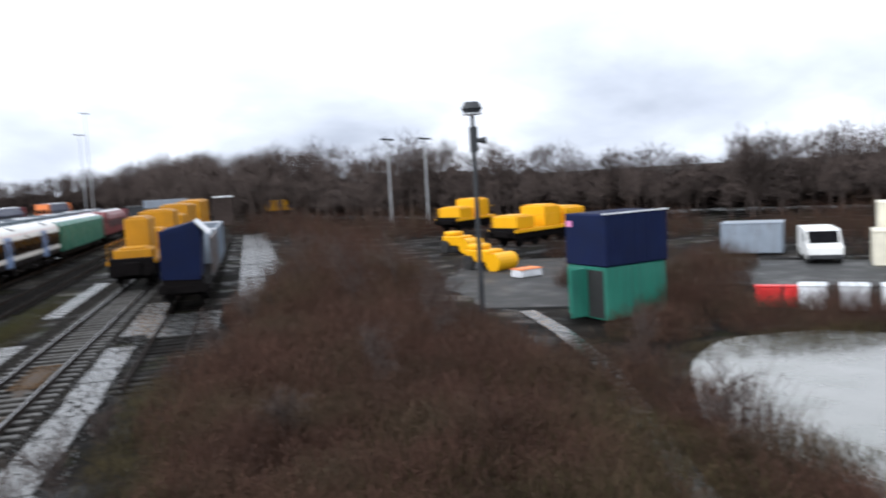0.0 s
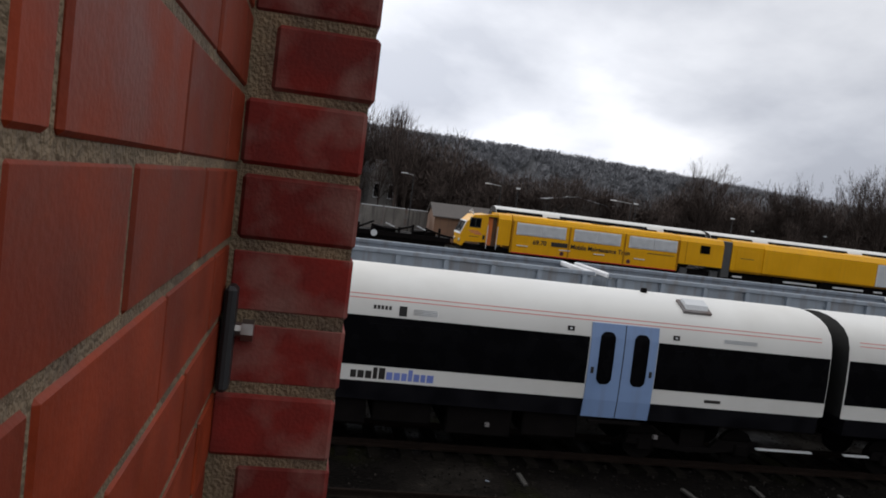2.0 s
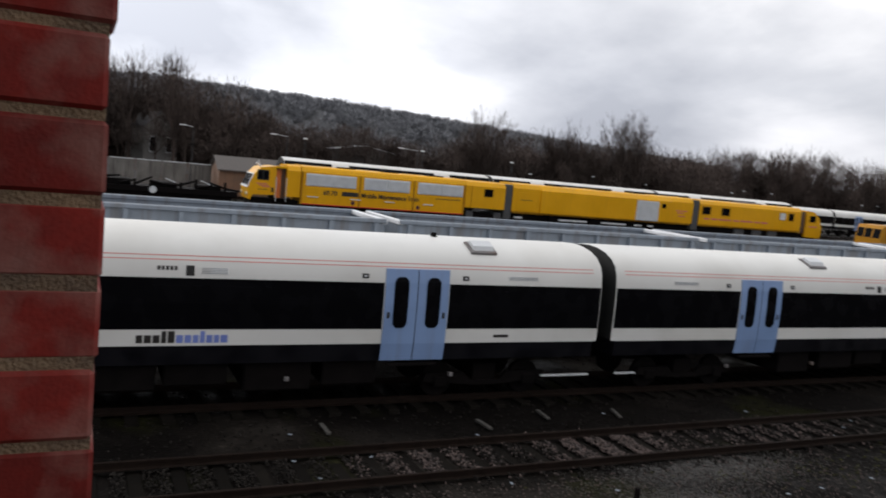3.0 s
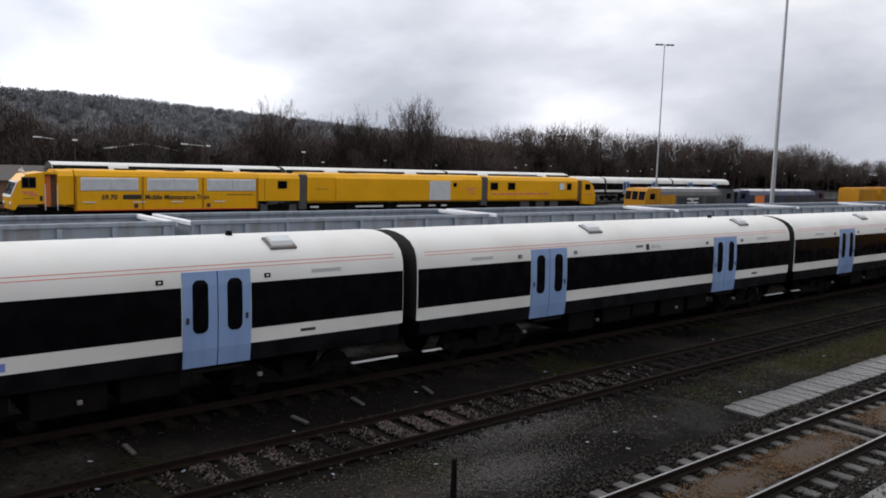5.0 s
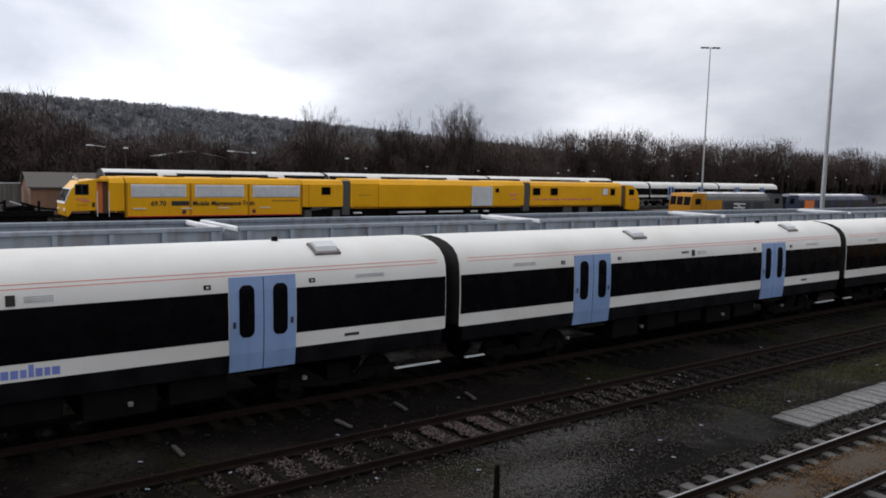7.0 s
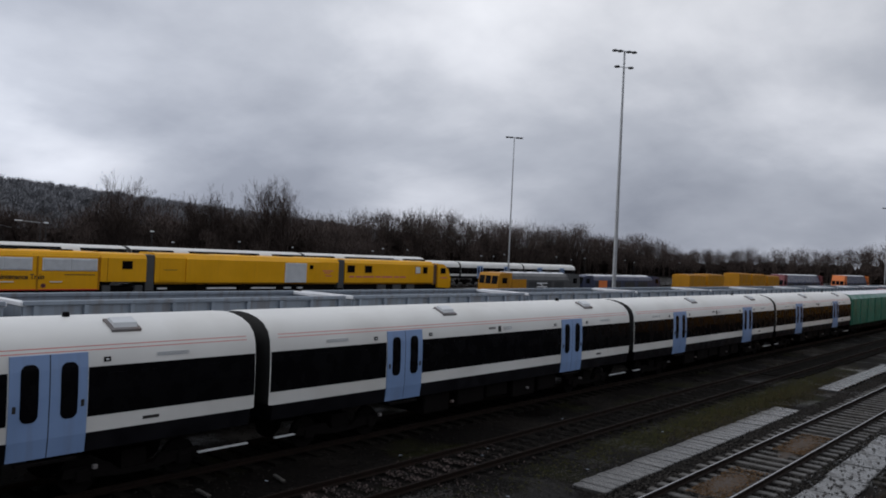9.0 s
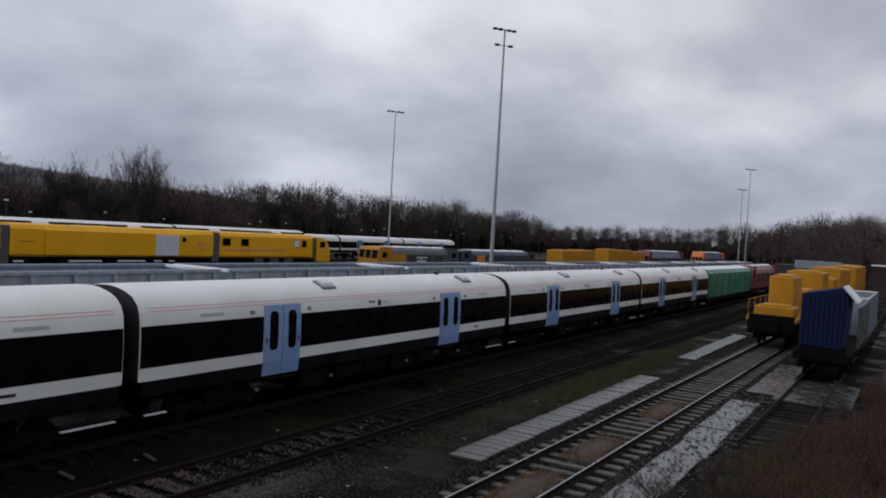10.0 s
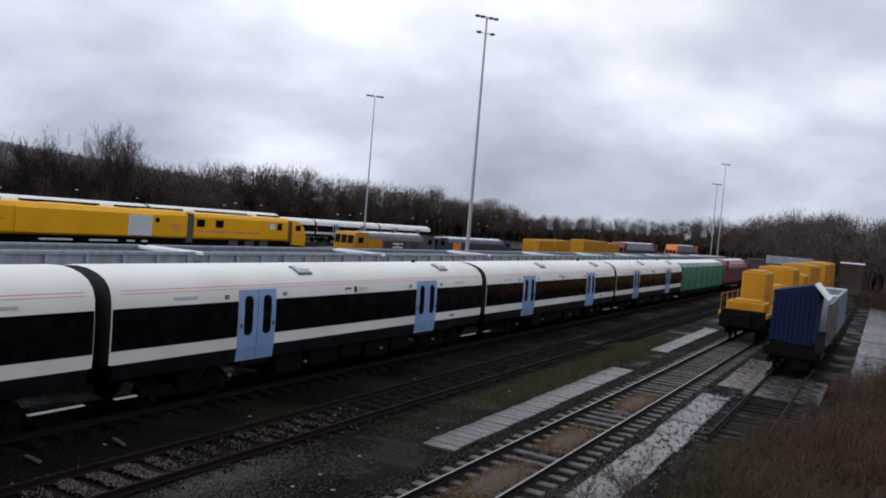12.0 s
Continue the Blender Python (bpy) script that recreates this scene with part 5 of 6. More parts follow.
machine_wagon(-7.95, 49.4, 20, ((0.7, 3.0, 2.3, 1.1), (3.3, 6.8, 4.05, 0.72), (9.5, 12.5, 3.0, 1.2), (14.5, 18.5, 4.2, 1.25)), "weathered yellow works wagon with tall machine housings", 1.7)
machine_wagon(-7.8, 71.0, 20, ((0.6, 4.5, 3.6, 1.2), (6.0, 12.0, 4.35, 1.25), (14.0, 18.8, 4.2, 1.2)), "yellow works wagon with large equipment boxes")
machine_wagon(-7.6, 92.0, 20, ((1.0, 8.0, 4.4, 1.3), (10.0, 18.5, 4.4, 1.3)), "yellow works wagon with large equipment boxes")
machine_wagon(-48.0, 110.5, 15, ((0.5, 6.5, 3.9, 1.35), (7.5, 14.2, 4.0, 1.35)), "distant yellow works vehicle on a siding")
machine_wagon(-48.0, 131.0, 22, ((0.5, 6.0, 4.3, 1.35), (7.0, 14.0, 4.2, 1.35), (15.0, 21.5, 4.0, 1.35)), "distant yellow works vehicle on a siding")
locomotive("locomotive", "distant dark locomotive with a pale roof", -48.0, 155.0, 28.0, LOCOB, MAROON, TARPW, 4.4)
locomotive("locomotive", "distant dark locomotive with an orange end", -46.0, 192.0, 25.0, LOCOB, ORANGE, TARPW, 4.6)
machine_wagon(17.2, 56.0, 9.0, ((0.3, 2.4, 2.3, 1.2), (3.6, 5.6, 2.9, 1.2), (6.2, 8.6, 2.6, 1.3)), "yellow flat machine standing in the works yard", m=YELLOW, turn=-60)


def blue_wagon():
    e = thing("covered_wagon", "wagon sheeted with a blue tarpaulin end and pale top", "wagon", -4.3, 39.3)
    L = 11.0
    prof = [(-0.98, 1.45), (-0.95, 3.74), (-0.1, 3.92), (0.7, 4.12), (0.95, 3.6), (0.8, 1.35)]
    part("blue_sheet", Build().prism(prof, -0.05, 3.6), BLUET2, e, "blue ribbed tarpaulin end")
    for k in range(9):
        part("sheet_fold", Build().tube((-0.86 + k * 0.2, -0.06, 1.5), (-0.84 + k * 0.2, -0.06, 3.62 + 0.035 * k), 0.045, 0.035, 6), BLUET2, e)
    part("pale_sheet", Build().prism([(0.68, 4.12), (1.3, 3.45), (1.34, 3.5), (0.72, 4.19)], 0.1, 2.9), TARPW, e, "pale sheet along the top edge")
    for s in (-1, 1):
        sd = part("side_panel", Build().box(s * 1.2 - 0.04, s * 1.2 + 0.04, 3.6, L, 1.1, 3.1), GREYIN, e)
        for k in range(6):
            part("rib", Build().box(s * 1.24 - 0.04, s * 1.24 + 0.06, 3.8 + k * 1.4, 3.92 + k * 1.4, 1.1, 3.1), GREYIN, sd)
    part("end_panel", Build().box(-1.2, 1.2, L - 0.08, L, 1.1, 3.1), GREYW, e)
    part("wagon_floor", Build().box(-1.2, 1.2, 0, L, 0.9, 1.1), UNDER, e)
    part("end_frame", Build().box(-0.95, 0.95, 0.0, 0.3, 1.1, 1.5), UNDER, e)
    part("headstock", Build().box(-1.15, 1.15, -0.1, 0.1, 0.75, 1.1), UNDER, e)
    gear(e, 2.0, 0.44, 1.9)
    gear(e, L - 2.0, 0.44, 1.9)
    buffers(e, -0.05, -1)
    e2 = copy_thing(w0, pose(-4.3, 51.5, -0.04) @ Matrix.Diagonal((0.86, 1, 0.84, 1)))
    e2["label"] = "grey open wagon standing behind the blue sheeted one"
    e2["group"] = ""


blue_wagon()


def flat_wagon():
    e = thing("flat_wagon", "dark skeletal flat wagon with chains and stanchions", "wagon", -61.3, -14.0)
    part("deck", Build().box(-1.35, 1.35, 0, 25.0, 1.55, 1.95, 0.03), UNDER, e)
    part("sole_bar", Build().box(1.0, 1.2, 0.4, 24.6, 1.0, 1.55), UNDER, e)
    rng = random.Random(8)
    for k in range(24):
        y = 0.3 + 1.03 * k
        part("stanchion", Build().box(1.2, 1.36, y, y + 0.16, 1.5, rng.uniform(2.1, 2.75)), UNDER, e)
        part("cross_member", Build().tube((1.28, y, rng.uniform(2.0, 2.5)), (1.28, y + 1.2, rng.uniform(2.0, 2.7)), 0.09, 0.07, 6), UNDER, e)
        if k % 3 == 0:
            part("stowed_frame", Build().box(-1.0, 1.15, y + 0.2, y + 1.9, 1.95, rng.uniform(2.2, 2.55), 0.05), UNDER, e)
    for y in (3.0, 9.5, 13.2, 19.9, 22.3):
        part("lashing", Build().tube((1.37, y, 2.6), (1.37, y + 0.7, 2.35), 0.035, 0.035, 6), SHUT, e, "pale loose lashing strap")
    part("hand_wheel", Build().tube((1.36, 19.1, 1.75), (1.44, 19.1, 1.75), 0.25, 0.25, 16), SHUT, e, "pale brake hand wheel")
    gear(e, 2.4, 0.5)
    gear(e, 22.3, 0.5)


flat_wagon()


# ---- masts and lamps ----
def mast(x, y, h, heads=4, label="tall galvanised floodlight mast with lamp clusters"):
    e = thing("floodlight_mast", label, "light mast", x, y, rise(x, y), group="floodlight masts")
    g = 0.62 if heads < 4 and h < 28 else 1.0
    part("pole", Build().tube((0, 0, 0), (0, 0, h * 0.5), 0.26 * g, 0.19 * g, 12).tube((0, 0, h * 0.5), (0, 0, h), 0.19 * g, 0.11 * g, 12), POLE, e, smooth=True)
    for j, z in enumerate((h - 0.1, h - 2.0)[: (2 if heads > 3 else 1)]):
        w = 1.25 if j == 0 else 0.9
        arm = part("cross_arm", Build().tube((-w * 0.6, -w * 0.8, z), (w * 0.6, w * 0.8, z), 0.05, 0.05, 6), POLE, e)
        for s in ((-1, -0.45, 0.45, 1) if j == 0 else (-1, 1)):
            px, py = s * w * 0.6, s * w * 0.8
            part("floodlight", Build().box(px - 0.28, px + 0.28, py - 0.25, py + 0.25, z - 0.1, z + 0.12, 0.05), DARKM, arm)


mast(-45.6, 85.8, 31.0)
mast(-80.0, 112.5, 26.0, 3, "slender floodlight mast beyond the yellow train")
mast(-40.0, 219.4, 27.2, 3, "slender floodlight mast at the far end")
mast(-40.9, 215.0, 21.5, 3, "slender floodlight mast at the far end")
mast(16.6, 99.0, 11.4, 3, "floodlight mast in the works yard")
mast(21.4, 99.0, 11.3, 3, "floodlight mast in the works yard")


def lamp_post(x, y, h, arm=0.0, label="low platform lamp post with a pale lantern"):
    zb = rise(x, y)
    e = thing("lamp_post", label, "lamp post", x, y, zb, group="yard lamp posts")
    part("post", Build().tube((0, 0, 0), (0, 0, h), 0.05, 0.035, 8), DARKM, e)
    if arm:
        part("arm", Build().tube((0, 0, h), (0, -arm, h + 0.12), 0.035, 0.03, 6), POLE, e)
        part("lantern", Build().box(-0.14, 0.14, -arm - 0.3, -arm + 0.3, h + 0.06, h + 0.16, 0.03), TARPW, e)
    else:
        part("lantern", Build().box(-0.13, 0.13, -0.2, 0.2, h, h + 0.14, 0.04), SHUT, e)


for x, y, h, a in ((-75, 18.0, 6.0, 1.3), (-75, 19.7, 5.9, 0), (-75, 31.4, 5.9, 1.9), (-75, 31.9, 5.85, 0), (-75, 42.4, 5.6, 0), (-75, 9.45, 6.0, 0.9)):
    lamp_post(x, y, h, a)
for k in range(16):
    lamp_post(-97 - (k % 3) * 4, 58 + k * 10.5 + 3 * (k % 4), 4.9 + 0.5 * (k % 2), 0, "small distant lamp post before the wood")


def cctv_mast(x, y):
    e = thing("camera_mast", "dark yard mast with a round lamp head and loudspeaker", "mast", x, y, rise(x, y) + 0.95)
    part("pole", Build().tube((0, 0, -1.0), (0, 0, 7.4), 0.11, 0.08, 10), DARKM, e)
    part("lamp_head", Build().tube((0, 0, 7.4), (0, 0, 7.6), 0.3, 0.42, 14).tube((0, 0, 7.6), (0, 0, 7.85), 0.42, 0.28, 14), DARKM, e, "drum-shaped dark lamp head")
    part("lamp_rim", Build().tube((0, 0, 7.36), (0, 0, 7.42), 0.38, 0.4, 14), TARPW, e, "pale rim under the head")
    part("equipment_box", Build().box(-0.13, 0.15, -0.14, 0.14, 5.9, 6.9, 0.03), DARKM, e)
    part("loudspeaker", Build().tube((0.12, 0, 6.35), (0.5, -0.05, 6.35), 0.07, 0.15, 10), DARKM, e)


cctv_mast(7.75, 30.0)


# ---- works yard to the east ----
def stacked_container():
    e = thing("shipping_container", "green steel shipping container with an open door", "container", 12.07, 31.4, rise(11.4, 29.5), -75)
    part("body", Build().box(0, 2.44, 0, 3.3, 0.02, 2.2, 0.04), GREENP, e)
    rib = Build().box(-0.03, 0.0, -0.08, 0.08, 0.1, 2.1).mesh("corrugation", GREENP)
    for k in range(7):
        o = part("corrugation", rib, GREENP, e)
        o.location = (2.47, 0.4 + k * 0.41, 0)
    d = part("door", Build().box(0.04, 1.2, -0.07, -0.01, 0.1, 2.1, 0.02), GREENP, e)
    part("lettering_bar", Build().box(0.45, 0.75, -0.085, -0.07, 0.5, 1.8), TARPW, d, "white bar of lettering")
    # The body is solid: a black plate gives the doorway its shade.
    part("opening", Build().box(1.35, 2.3, -0.02, 0.0, 0.1, 2.05), SEAL, e, "black plate for the dark inside of the doorway")
    part("door", Build().box(1.25, 1.32, -0.9, -0.02, 0.1, 2.1, 0.02), GREENP, e, "green door standing open")
    t = thing("blue_container", "blue sheeted container stacked on the green one", "container", 12.07, 31.4, rise(11.4, 29.5) + 2.2, -75)
    part("body", Build().box(-0.05, 2.5, -0.05, 3.4, 0, 2.15, 0.06), BLUET2, t)
    part("roof_edge", Build().box(2.44, 2.53, -0.08, 3.42, 2.13, 2.19), TARPW, t, "pale top edge")
    part("label_plate", Build().box(0.1, 0.45, -0.075, -0.05, 1.6, 1.85), mat("pink_label", (0.7, 0.25, 0.45), 0.5, vary=0.1, bump=0), t, "small pink plate")
    for k in range(5):
        part("corrugation", Build().box(2.5, 2.53, 0.3 + k * 0.65, 0.5 + k * 0.65, 0.1, 2.1), BLUET2, t)


stacked_container()


def van(x, y, turn):
    e = thing("van", "white panel van parked in the works yard", "van", x, y, rise(x, y), turn)
    prof = [(-2.4, 0.35), (-2.42, 1.0), (-1.85, 1.2), (-1.2, 1.85), (-0.9, 1.95), (2.35, 1.95), (2.45, 1.7), (2.45, 0.35)]
    part("body", Build().side(prof, -0.92, 0.92), WHITE, e)
    part("windscreen", Build().side([(-1.84, 1.22), (-1.22, 1.83), (-1.25, 1.86), (-1.88, 1.25)], -0.8, 0.8), GLASS, e)
    for s in (-1, 1):
        part("side_window", Build().box(s * 0.92 - 0.01, s * 0.92 + 0.01, -1.25, -0.3, 1.25, 1.75), GLASS, e)
        for yy in (-1.5, 1.5):
            w = part("wheel", Build().tube((s * 0.72, yy, 0.32), (s * 0.95, yy, 0.32), 0.32, 0.32, 16), SEAL, e)
            part("hub", Build().tube((s * 0.94, yy, 0.32), (s * 0.97, yy, 0.32), 0.18, 0.16, 12), STEEL, w)
        part("headlamp", Build().box(s * 0.72 - 0.16, s * 0.72 + 0.16, -2.44, -2.4, 0.75, 0.95), LENS, e)
    part("bumper", Build().box(-0.93, 0.93, -2.5, -2.36, 0.35, 0.6, 0.04), DARKM, e)


van(31.6, 39.8, -32)


def simple_box(name, label, cat, x, y, sx, sy, sz, m, turn=0.0, ribs=0, trim=None, group=""):
    e = thing(name, label, cat, x, y, rise(x, y), turn, group)
    part("body", Build().box(-sx / 2, sx / 2, -sy / 2, sy / 2, 0.05, sz, 0.05), m, e)
    part("lid", Build().box(-sx / 2 - 0.03, sx / 2 + 0.03, -sy / 2 - 0.03, sy / 2 + 0.03, sz, sz + 0.06, 0.02), trim or m, e)
    part("skid", Build().box(-sx / 2 + 0.1, sx / 2 - 0.1, -sy / 2 + 0.1, sy / 2 - 0.1, -0.05, 0.06), UNDER, e)
    for k in range(ribs):
        q = -sx / 2 + (k + 0.5) * sx / ribs
        part("rib", Build().box(q - 0.05, q + 0.05, -sy / 2 - 0.04, -sy / 2 + 0.01, 0.1, sz), m, e)


simple_box("skip_container", "grey steel storage container in the works yard", "container", 31.5, 46.0, 3.8, 2.4, 2.0, GREYW, -40, 9)
simple_box("site_cabin", "cream stacked site cabin beside the van", "cabin", 33.8, 35.5, 3.6, 2.6, 1.9, CREAM, -40, 4)
simple_box("site_cabin", "cream upper site cabin set on the pad", "cabin", 35.6, 37.5, 3.0, 2.6, 3.3, CREAM, -40, 4)
for k in range(5):
    simple_box("bulk_bag", "white woven bulk bag filled with stone", "bag", 20.9 + k * 1.15, 27.2 - k * 0.95, 1.05, 1.0, 1.0, TARPW, -40, 0, SHUT, "row of bulk bags")
for k in range(2):
    simple_box("barrier", "red plastic water-filled barrier", "barrier", 19.7 + k * 0.85, 28.4 - k * 0.7, 1.0, 0.45, 0.9, REDBAR, -40, 2, None, "red barriers")


def roller(x, y):
    e = thing("yellow_machine", "small yellow drum roller parked in the yard", "machine", x, y, rise(x, y), 30)
    part("drum", Build().tube((-0.9, -1.2, 0.6), (0.9, -1.2, 0.6), 0.6, 0.6, 18), YELLOW, e)
    part("body", Build().box(-0.75, 0.75, -0.7, 1.4, 0.55, 1.35, 0.08), YELLOW, e)
    part("hood", Build().box(-0.6, 0.6, 0.2, 1.4, 1.3, 1.7, 0.12), YELLOW, e)
    for s in (-0.8, 0.8):
        part("wheel", Build().tube((s - 0.15, 1.0, 0.5), (s + 0.15, 1.0, 0.5), 0.5, 0.5, 16), SEAL, e)


roller(13.9, 49.0)
roller(15.6, 62.0)
simple_box("tool_crate", "pale and red crate lying in the yard", "crate", 14.7, 44.0, 1.6, 1.0, 0.5, TARPW, 20, 3, ORANGE)
machine_wagon(18.0, 76.0, 7.0, ((0.5, 2.8, 2.4, 1.3), (3.5, 6.0, 3.1, 1.2)), "yellow works machine at the back of the yard", m=YELLOW, turn=-50)
machine_wagon(2.0, 150.0, 5.0, ((0.5, 4.0, 2.9, 1.3),), "distant yellow machine before the wood", m=YELLOW, turn=-80)
def trailer(x, y, L, label):
    e = thing("box_trailer", label, "trailer", x, y, rise(x, y))
    part("body", Build().box(-L / 2, L / 2, -1.3, 1.3, 3.5, 4.7, 0.05), GREYW, e)
    part("chassis", Build().box(-L / 2 + 0.1, L / 2 - 0.1, -1.2, 1.2, 0.9, 3.4, 0.05), DARKM, e)
    for k in range(4):
        part("rib", Build().box(-L / 2 + (k + 0.5) * L / 4 - 0.05, -L / 2 + (k + 0.5) * L / 4 + 0.05, -1.34, -1.29, 3.55, 4.65), GREYW, e)
    for q in (-L / 2 + 1.0, L / 2 - 1.0):
        part("wheel", Build().tube((q, -1.2, 0.5), (q, 1.2, 0.5), 0.5, 0.5, 16), SEAL, e)


trailer(-13.6, 131.0, 6.4, "long pale box trailer at the far end")
store = thing("dark_store", "dark low store with a pale wet roof", "store", -5.0, 131.0, -0.2)
part("body", Build().box(-1.5, 1.5, -1.5, 1.5, 0, 4.5, 0.05), WOODB, store)
part("roof", Build().box(-1.6, 1.6, -1.6, 1.6, 4.5, 4.7, 0.05), TARPW, store, "pale wet roof")
single("dark_store", Build().box(-3.0, 3.0, -1.5, 1.5, 0, 3.4, 0.05).box(-1.9, 1.9, -1.6, 1.6, 3.4, 3.7, 0.05), DARKM, "dark low store at the far end of the sidings", "store", -20.5, 150.0, -0.2)

pool = Build()
ring = [(6.6 * (1 + 0.12 * noise.noise((math.cos(a) * 2, math.sin(a) * 2, 0))) * math.cos(a), 10.6 * (1 + 0.14 * noise.noise((math.cos(a) * 2, math.sin(a) * 2, 5))) * math.sin(a)) for a in [i * math.pi / 24 for i in range(48)]]
pool.add([(0, 0, 0)] + [(x, y, 0) for x, y in ring], [(0, 1 + i, 1 + (i + 1) % 48) for i in range(48)])
single("flooded_pad", pool, PUDDLE, "flooded concrete pad mirroring the pale sky", "water", 15.5, 13.4, rise(14, 13) + 0.06, -8, kind="structure")
road = Build()
rp = [(10.7, 33.0), (10.3, 28.0), (9.3, 22.0), (7.6, 16.5), (6.2, 12.0), (5.4, 8.0)]
road.add([(x + s * 0.35, y, rise(x, y) + 0.05) for x, y in rp for s in (-1, 1)], [(2 * i, 2 * i + 1, 2 * i + 3, 2 * i + 2) for i in range(5)])
single("footpath", road, SLAB, "narrow concrete path between the brambles", "path", kind="structure")
yardp = Build().box(-5.5, 5.5, -10, 10, -0.1, 0.0)
single("works_pavement", yardp, mat("grey_tarmac", (0.04, 0.04, 0.04), 0.75, vary=0.35, scale=0.5, bump=0.2, wet=0.2, spec=0.1), "wet grey tarmac of the works yard", "pavement", 15.0, 43.0, rise(15, 43) + 0.06, -25, kind="structure")
single("works_pavement", Build().box(-9, 9, -5, 5, -0.1, 0.0), mat("grey_tarmac_wet", (0.045, 0.045, 0.045), 0.7, vary=0.35, scale=0.5, bump=0.2, wet=0.2, spec=0.1), "wet grey tarmac by the parked van", "pavement", 28.0, 36.0, rise(28, 36) + 0.06, -40, kind="structure")


# ---- hut and houses across the sidings ----
def gabled(name, label, x, y, w, d, h, rh, wallm, roofm, turn=0.0, windows=0):
    e = thing(name, label, "building", x, y, rise(x, y), turn)
    part("wall", Build().side([(-d / 2, 0), (-d / 2, h), (0, h + rh), (d / 2, h), (d / 2, 0)], -w / 2, w / 2), wallm, e)
    for s in (-1, 1):
        part("roof", Build().side([(s * (d / 2 + 0.25), h - 0.12), (0, h + rh + 0.06), (0, h + rh + 0.16), (s * (d / 2 + 0.25), h - 0.02)], -w / 2 - 0.2, w / 2 + 0.2), roofm, e)
    for k in range(windows):
        q = -d / 2 + (k + 0.5) * d / windows
        win = part("window", Build().box(w / 2 - 0.02, w / 2 + 0.04, q - 0.5, q + 0.5, h * 0.45, h * 0.8), TARPW, e)
        part("pane", Build().box(w / 2 + 0.03, w / 2 + 0.05, q - 0.4, q + 0.4, h * 0.48, h * 0.77), GLASS, win)
    return e


gabled("hut", "low tan lineside hut with a dark felt roof", -74.5, 17.0, 11.0, 4.4, 2.45, 1.0, HUTW, FELT, 90)


def panel_fence(x, y0, y1, h):
    e = thing("panel_fence", "weathered grey concrete panel fence beside the hut", "fence", x, 0, 0.55, kind="structure")
    y = y0
    while y < y1:
        part("post", Build().box(-0.09, 0.09, y - 0.09, y + 0.09, -0.2, h + 0.06, 0.02), GREYIN, e)
        part("panel", Build().box(-0.04, 0.04, y + 0.09, min(y1, y + 2.1), 0.1, h, 0.01), FENCE, e)
        part("cap", Build().box(-0.07, 0.07, y + 0.09, min(y1, y + 2.1), h, h + 0.07, 0.01), SHUT, e, "pale capping")
        y += 2.2


panel_fence(-75.5, -10.6, 11.4, 2.75)
gabled("house", "pale gabled house among the trees", -121, 9.5, 5, 5, 6.6, 2.0, WALLW, SLATE, 25, 2)
gabled("shed", "long shed with pale wet roof among trees", -117, 39.5, 4, 9.5, 6.0, 0.7, FELT, SHUT, 0, 0)


# ---- brambles and grass ----
def brambles(name, count, boxes, height, material, label, cat, r=0.006, arch=1.0):
    """Arching stems of three lengths each, thick on the patches given as (x, y, half width, half length, height)."""
    w = np.array([b[2] * b[3] for b in boxes], float)
    pick = RNG.choice(len(boxes), count, p=w / w.sum())
    bx = np.array(boxes, float)[pick]
    ang, rad = RNG.uniform(0, 2 * math.pi, count), np.sqrt(RNG.random(count))
    x = bx[:, 0] + bx[:, 2] * rad * np.cos(ang)
    y = bx[:, 1] + bx[:, 3] * rad * np.sin(ang)
    lump = np.array([0.72 + 0.5 * noise.noise((a * 0.55, c * 0.55, 2)) + 0.25 * noise.noise((a * 1.7, c * 1.7, 9)) for a, c in zip(x, y)])
    h = bx[:, 4] * height * RNG.uniform(0.35, 1.1, count) * np.clip(1.25 - rad ** 2 * 0.8, 0.2, 1.3) * lump
    z = np.array([rise(a, c) for a, c in zip(x, y)]) - 0.05
    d = RNG.uniform(0, 2 * math.pi, count)
    lean = h * RNG.uniform(0.15, 0.8, count) * arch
    p = [np.stack([x, y, z], 1)]
    for f1, f2 in ((0.3, 0.55), (0.68, 0.92), (1.15, RNG.uniform(0.55, 1.08, count))):
        p.append(np.stack([x + np.cos(d) * lean * f1, y + np.sin(d) * lean * f1, z + h * f2], 1) + RNG.normal(0, 0.03, (count, 3)))
    vs, fs, n = [], [], 0
    for a, c, ra, rb, thin in ((p[0], p[1], r, r * 0.85, 0), (p[1], p[2], r * 0.85, r * 0.65, 0), (p[2], p[3], r * 0.75, r * 0.35, 1)):
        v, f = limbs(a, c, np.full(count, ra), np.full(count, rb), thin)
        vs.append(v)
        fs.append(f + n)
        n += len(v)
    # side twigs
    for k in range(2):
        t = RNG.random((count, 1))
        a = p[1] * (1 - t) + p[2] * t
        c = a + RNG.normal(0, 0.16, (count, 3)) + np.array([0, 0, 0.08])
        v, f = limbs(a, c, np.full(count, r * 0.6), np.full(count, r * 0.3), 1.0)
        vs.append(v)
        fs.append(f + n)
        n += len(v)
    return tagged(new(name, soup(name, np.concatenate(vs), np.concatenate(fs), material)), label, cat, kind="stuff")


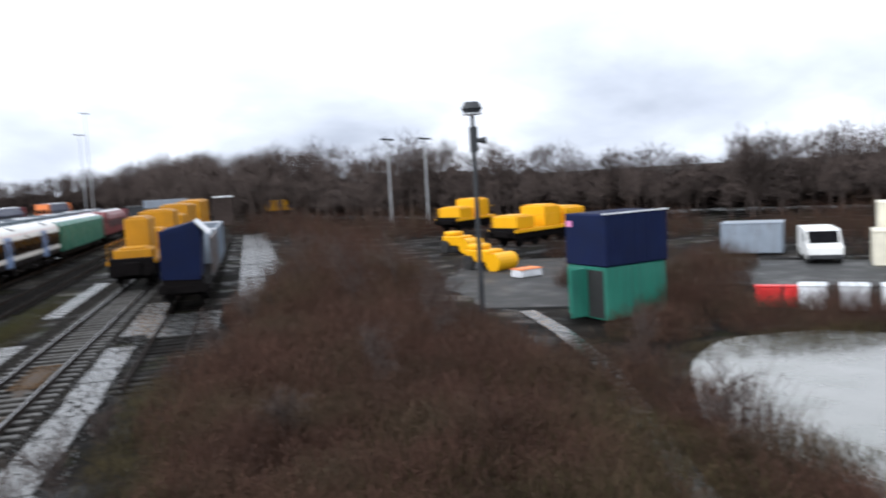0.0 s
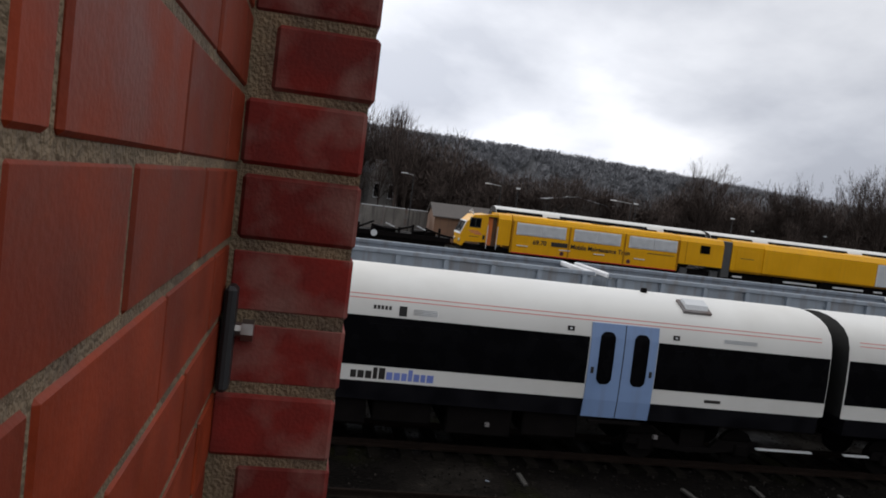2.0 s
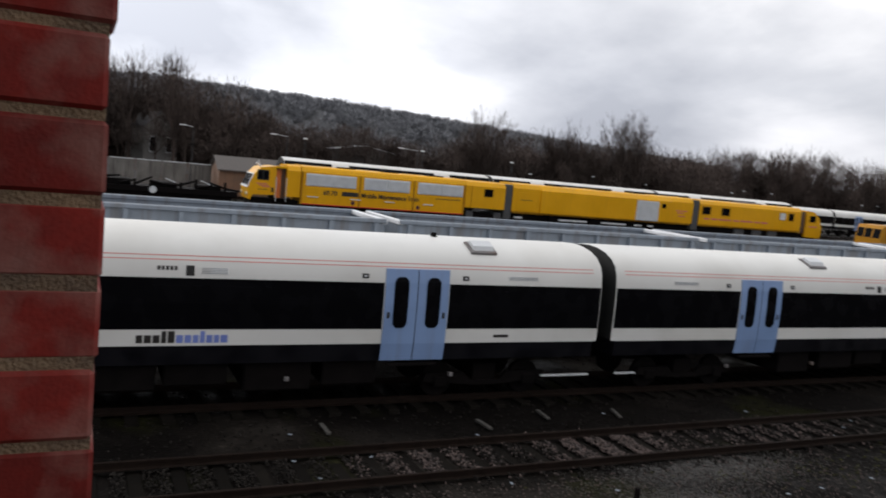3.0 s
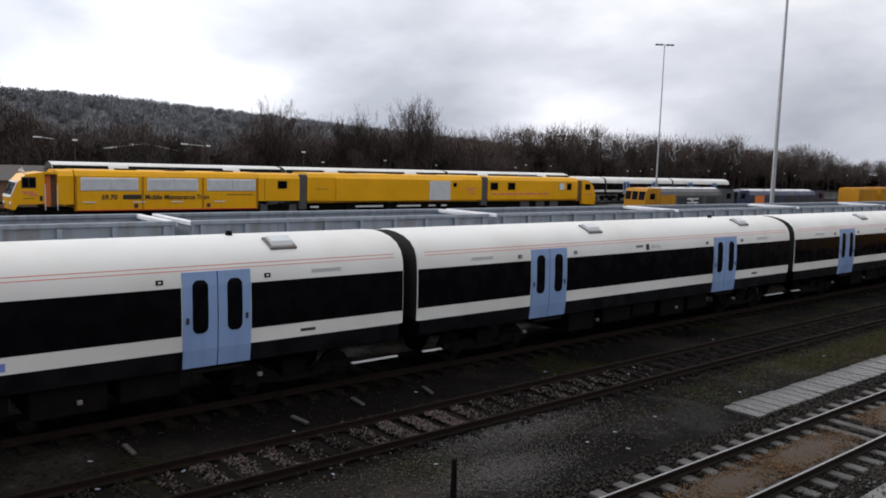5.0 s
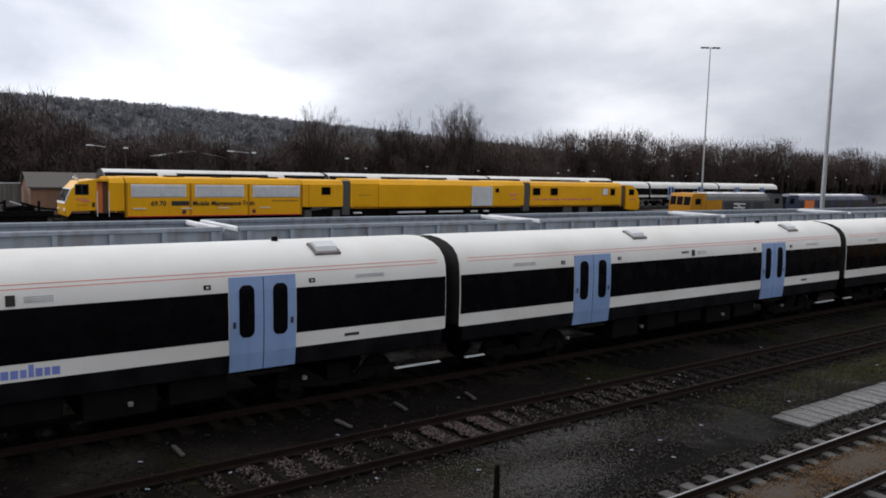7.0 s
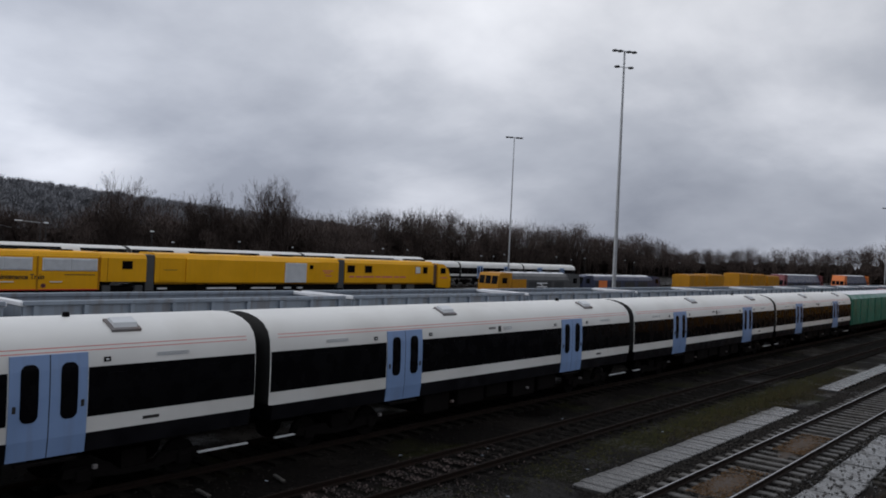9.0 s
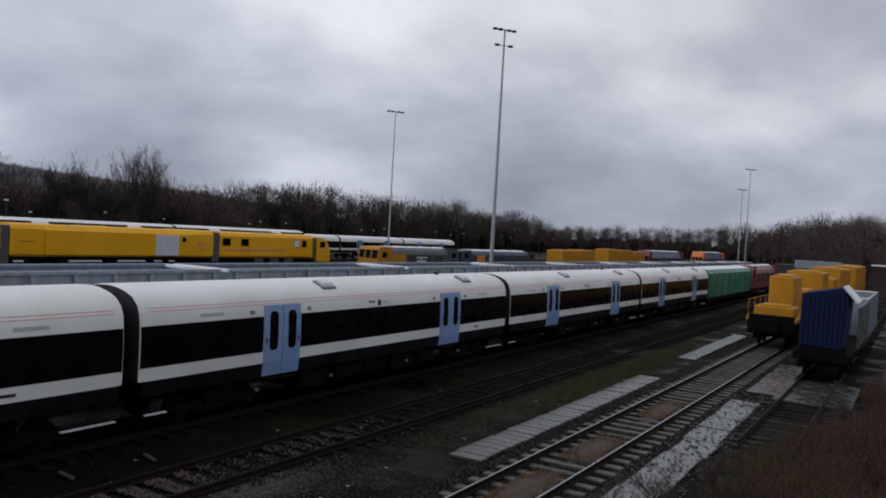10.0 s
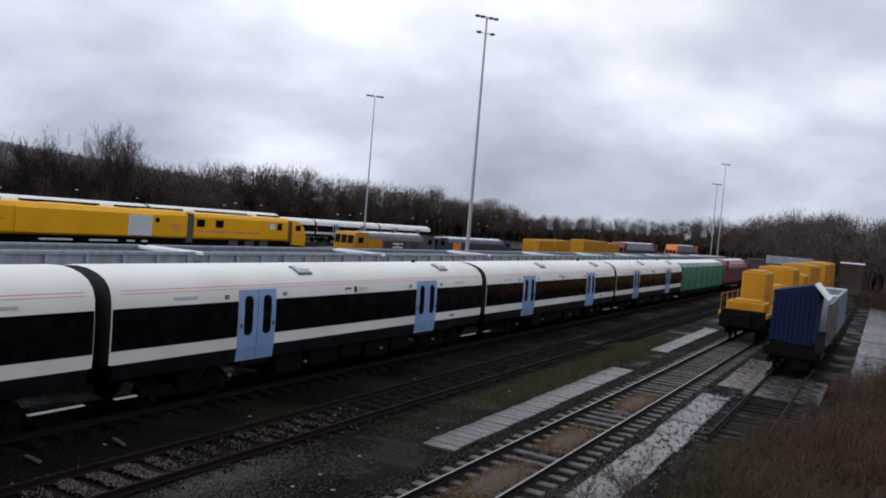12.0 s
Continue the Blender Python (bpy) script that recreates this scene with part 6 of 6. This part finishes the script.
PATCH = [(0.6, 22.5, 4.8, 11.0, 1.6), (3.6, 27.0, 4.6, 8.0, 2.0), (2.2, 14.5, 4.8, 6.5, 1.3), (-1.2, 14.0, 2.4, 6.5, 1.2), (-1.3, 23.0, 1.8, 8.0, 1.5), (-3.3, 12.5, 1.2, 4.5, 0.55), (5.0, 20.0, 3.4, 7.0, 1.5), (1.5, 36.0, 4.0, 7.0, 2.4), (4.5, 45.0, 5.0, 9.0, 3.0)]
EAST = [(9.0, 17.5, 1.3, 7.0, 1.6), (8.0, 11.0, 1.4, 5.0, 1.3), (17.0, 29.5, 3.2, 2.8, 1.8), (19.5, 25.0, 4.0, 2.6, 1.6), (13.5, 26.5, 2.0, 2.0, 1.2), (16.6, 33.2, 2.6, 2.4, 2.4), (20.5, 35.5, 3.0, 2.6, 2.4), (17.5, 38.5, 3.0, 3.0, 2.6), (24.5, 40.5, 3.0, 2.6, 2.2)]
brambles("bramble_thicket", 42000, PATCH, 1.0, BRAMB, "thicket of bare reddish brown brambles", "brambles")
brambles("bramble_thicket", 17000, EAST, 1.0, BRAMB, "brown bramble bank beside the path", "brambles")
brambles("scrub", 9000, [(14, 88, 14, 9, 3.6), (30, 66, 12, 8, 3.2), (6, 66, 5, 9, 3.0), (44, 52, 9, 9, 3.2), (24, 52, 5, 4, 2.2), (3, 105, 7, 10, 4.0), (38, 38, 5, 5, 1.5)], 1.0, BRAMB, "tall bare brown scrub before the wood", "scrub", 0.014)
brambles("rough_grass", 26000, [(0.5, 10.5, 6.0, 5.0, 0.75), (6.5, 13.0, 2.0, 5.0, 0.8), (-3.4, 16.0, 1.4, 9.0, 0.4), (17.0, 22.5, 5.5, 1.8, 0.5), (10.2, 11.0, 1.4, 4.0, 0.5), (-11.4, 36.0, 0.9, 12.0, 0.12), (4, 18, 5, 8, 0.7), (-3.6, 21.0, 1.5, 5.5, 0.22)], 1.0, GRASSM, "rough olive winter grass", "grass", 0.006, 0.6)


def bare_shrub(x, y, h, seed):
    a, c, r0, r1 = grow(np.random.default_rng(seed), h, 1.35, 3, 4, 0.004)
    v, f = sticks(a, c, np.minimum(r0, 0.006), np.minimum(r1, 0.004))
    tagged(new("bare_shrub", soup("bare_shrub", v, f, TREEB)), "bare twiggy shrub beside the siding", "shrub").matrix_basis = pose(x, y, rise(x, y) - 0.05)


for x, y, h, s in ((-4.9, 13.2, 1.9, 31), (-5.0, 15.6, 1.7, 32), (-4.2, 11.6, 1.8, 33), (-4.6, 19.0, 1.2, 34), (-1.2, 31.5, 2.6, 35), (3.0, 33.0, 4.2, 36), (0.6, 40.0, 4.6, 37), (5.5, 38.0, 4.8, 38), (-2.2, 26.0, 2.2, 39), (2.0, 20.0, 2.4, 40), (4.6, 24.5, 2.8, 41), (-0.6, 17.0, 1.8, 42), (6.0, 29.0, 3.0, 43), (9.6, 20.5, 2.6, 44), (8.4, 14.5, 2.2, 45)):
    bare_shrub(x, y, h, s)


# ---- litter ----
for k in range(30):
    x, y = random.uniform(-16.2, -10.3), random.uniform(3, 26)
    single("litter_scrap", Build().box(-0.025, 0.025, -0.045, 0.045, 0, 0.015, 0.004), GREYW, "pale scrap of litter lying on the cinders", "litter", x, y, -0.19, random.uniform(0, 180), group="scraps of litter")
for x, y, t in ((-16.3, 10.6, 4), (-16.1, 12.6, -6), (-16.2, 5.2, 10), (-15.9, 8.8, 15)):
    single("timber_offcut", Build().box(-0.05, 0.05, -0.3, 0.3, 0, 0.06, 0.012), SLEEP, "pale weathered offcut lying beside the rail", "offcut", x, y, -0.2, 80 + t, group="offcuts by the rail")
single("marker_stake", Build().tube((0, 0, 0), (0, 0, 0.75), 0.06, 0.045, 8), UNDER, "short dark stake standing in the mud", "stake", -10.75, 8.9, -0.2)
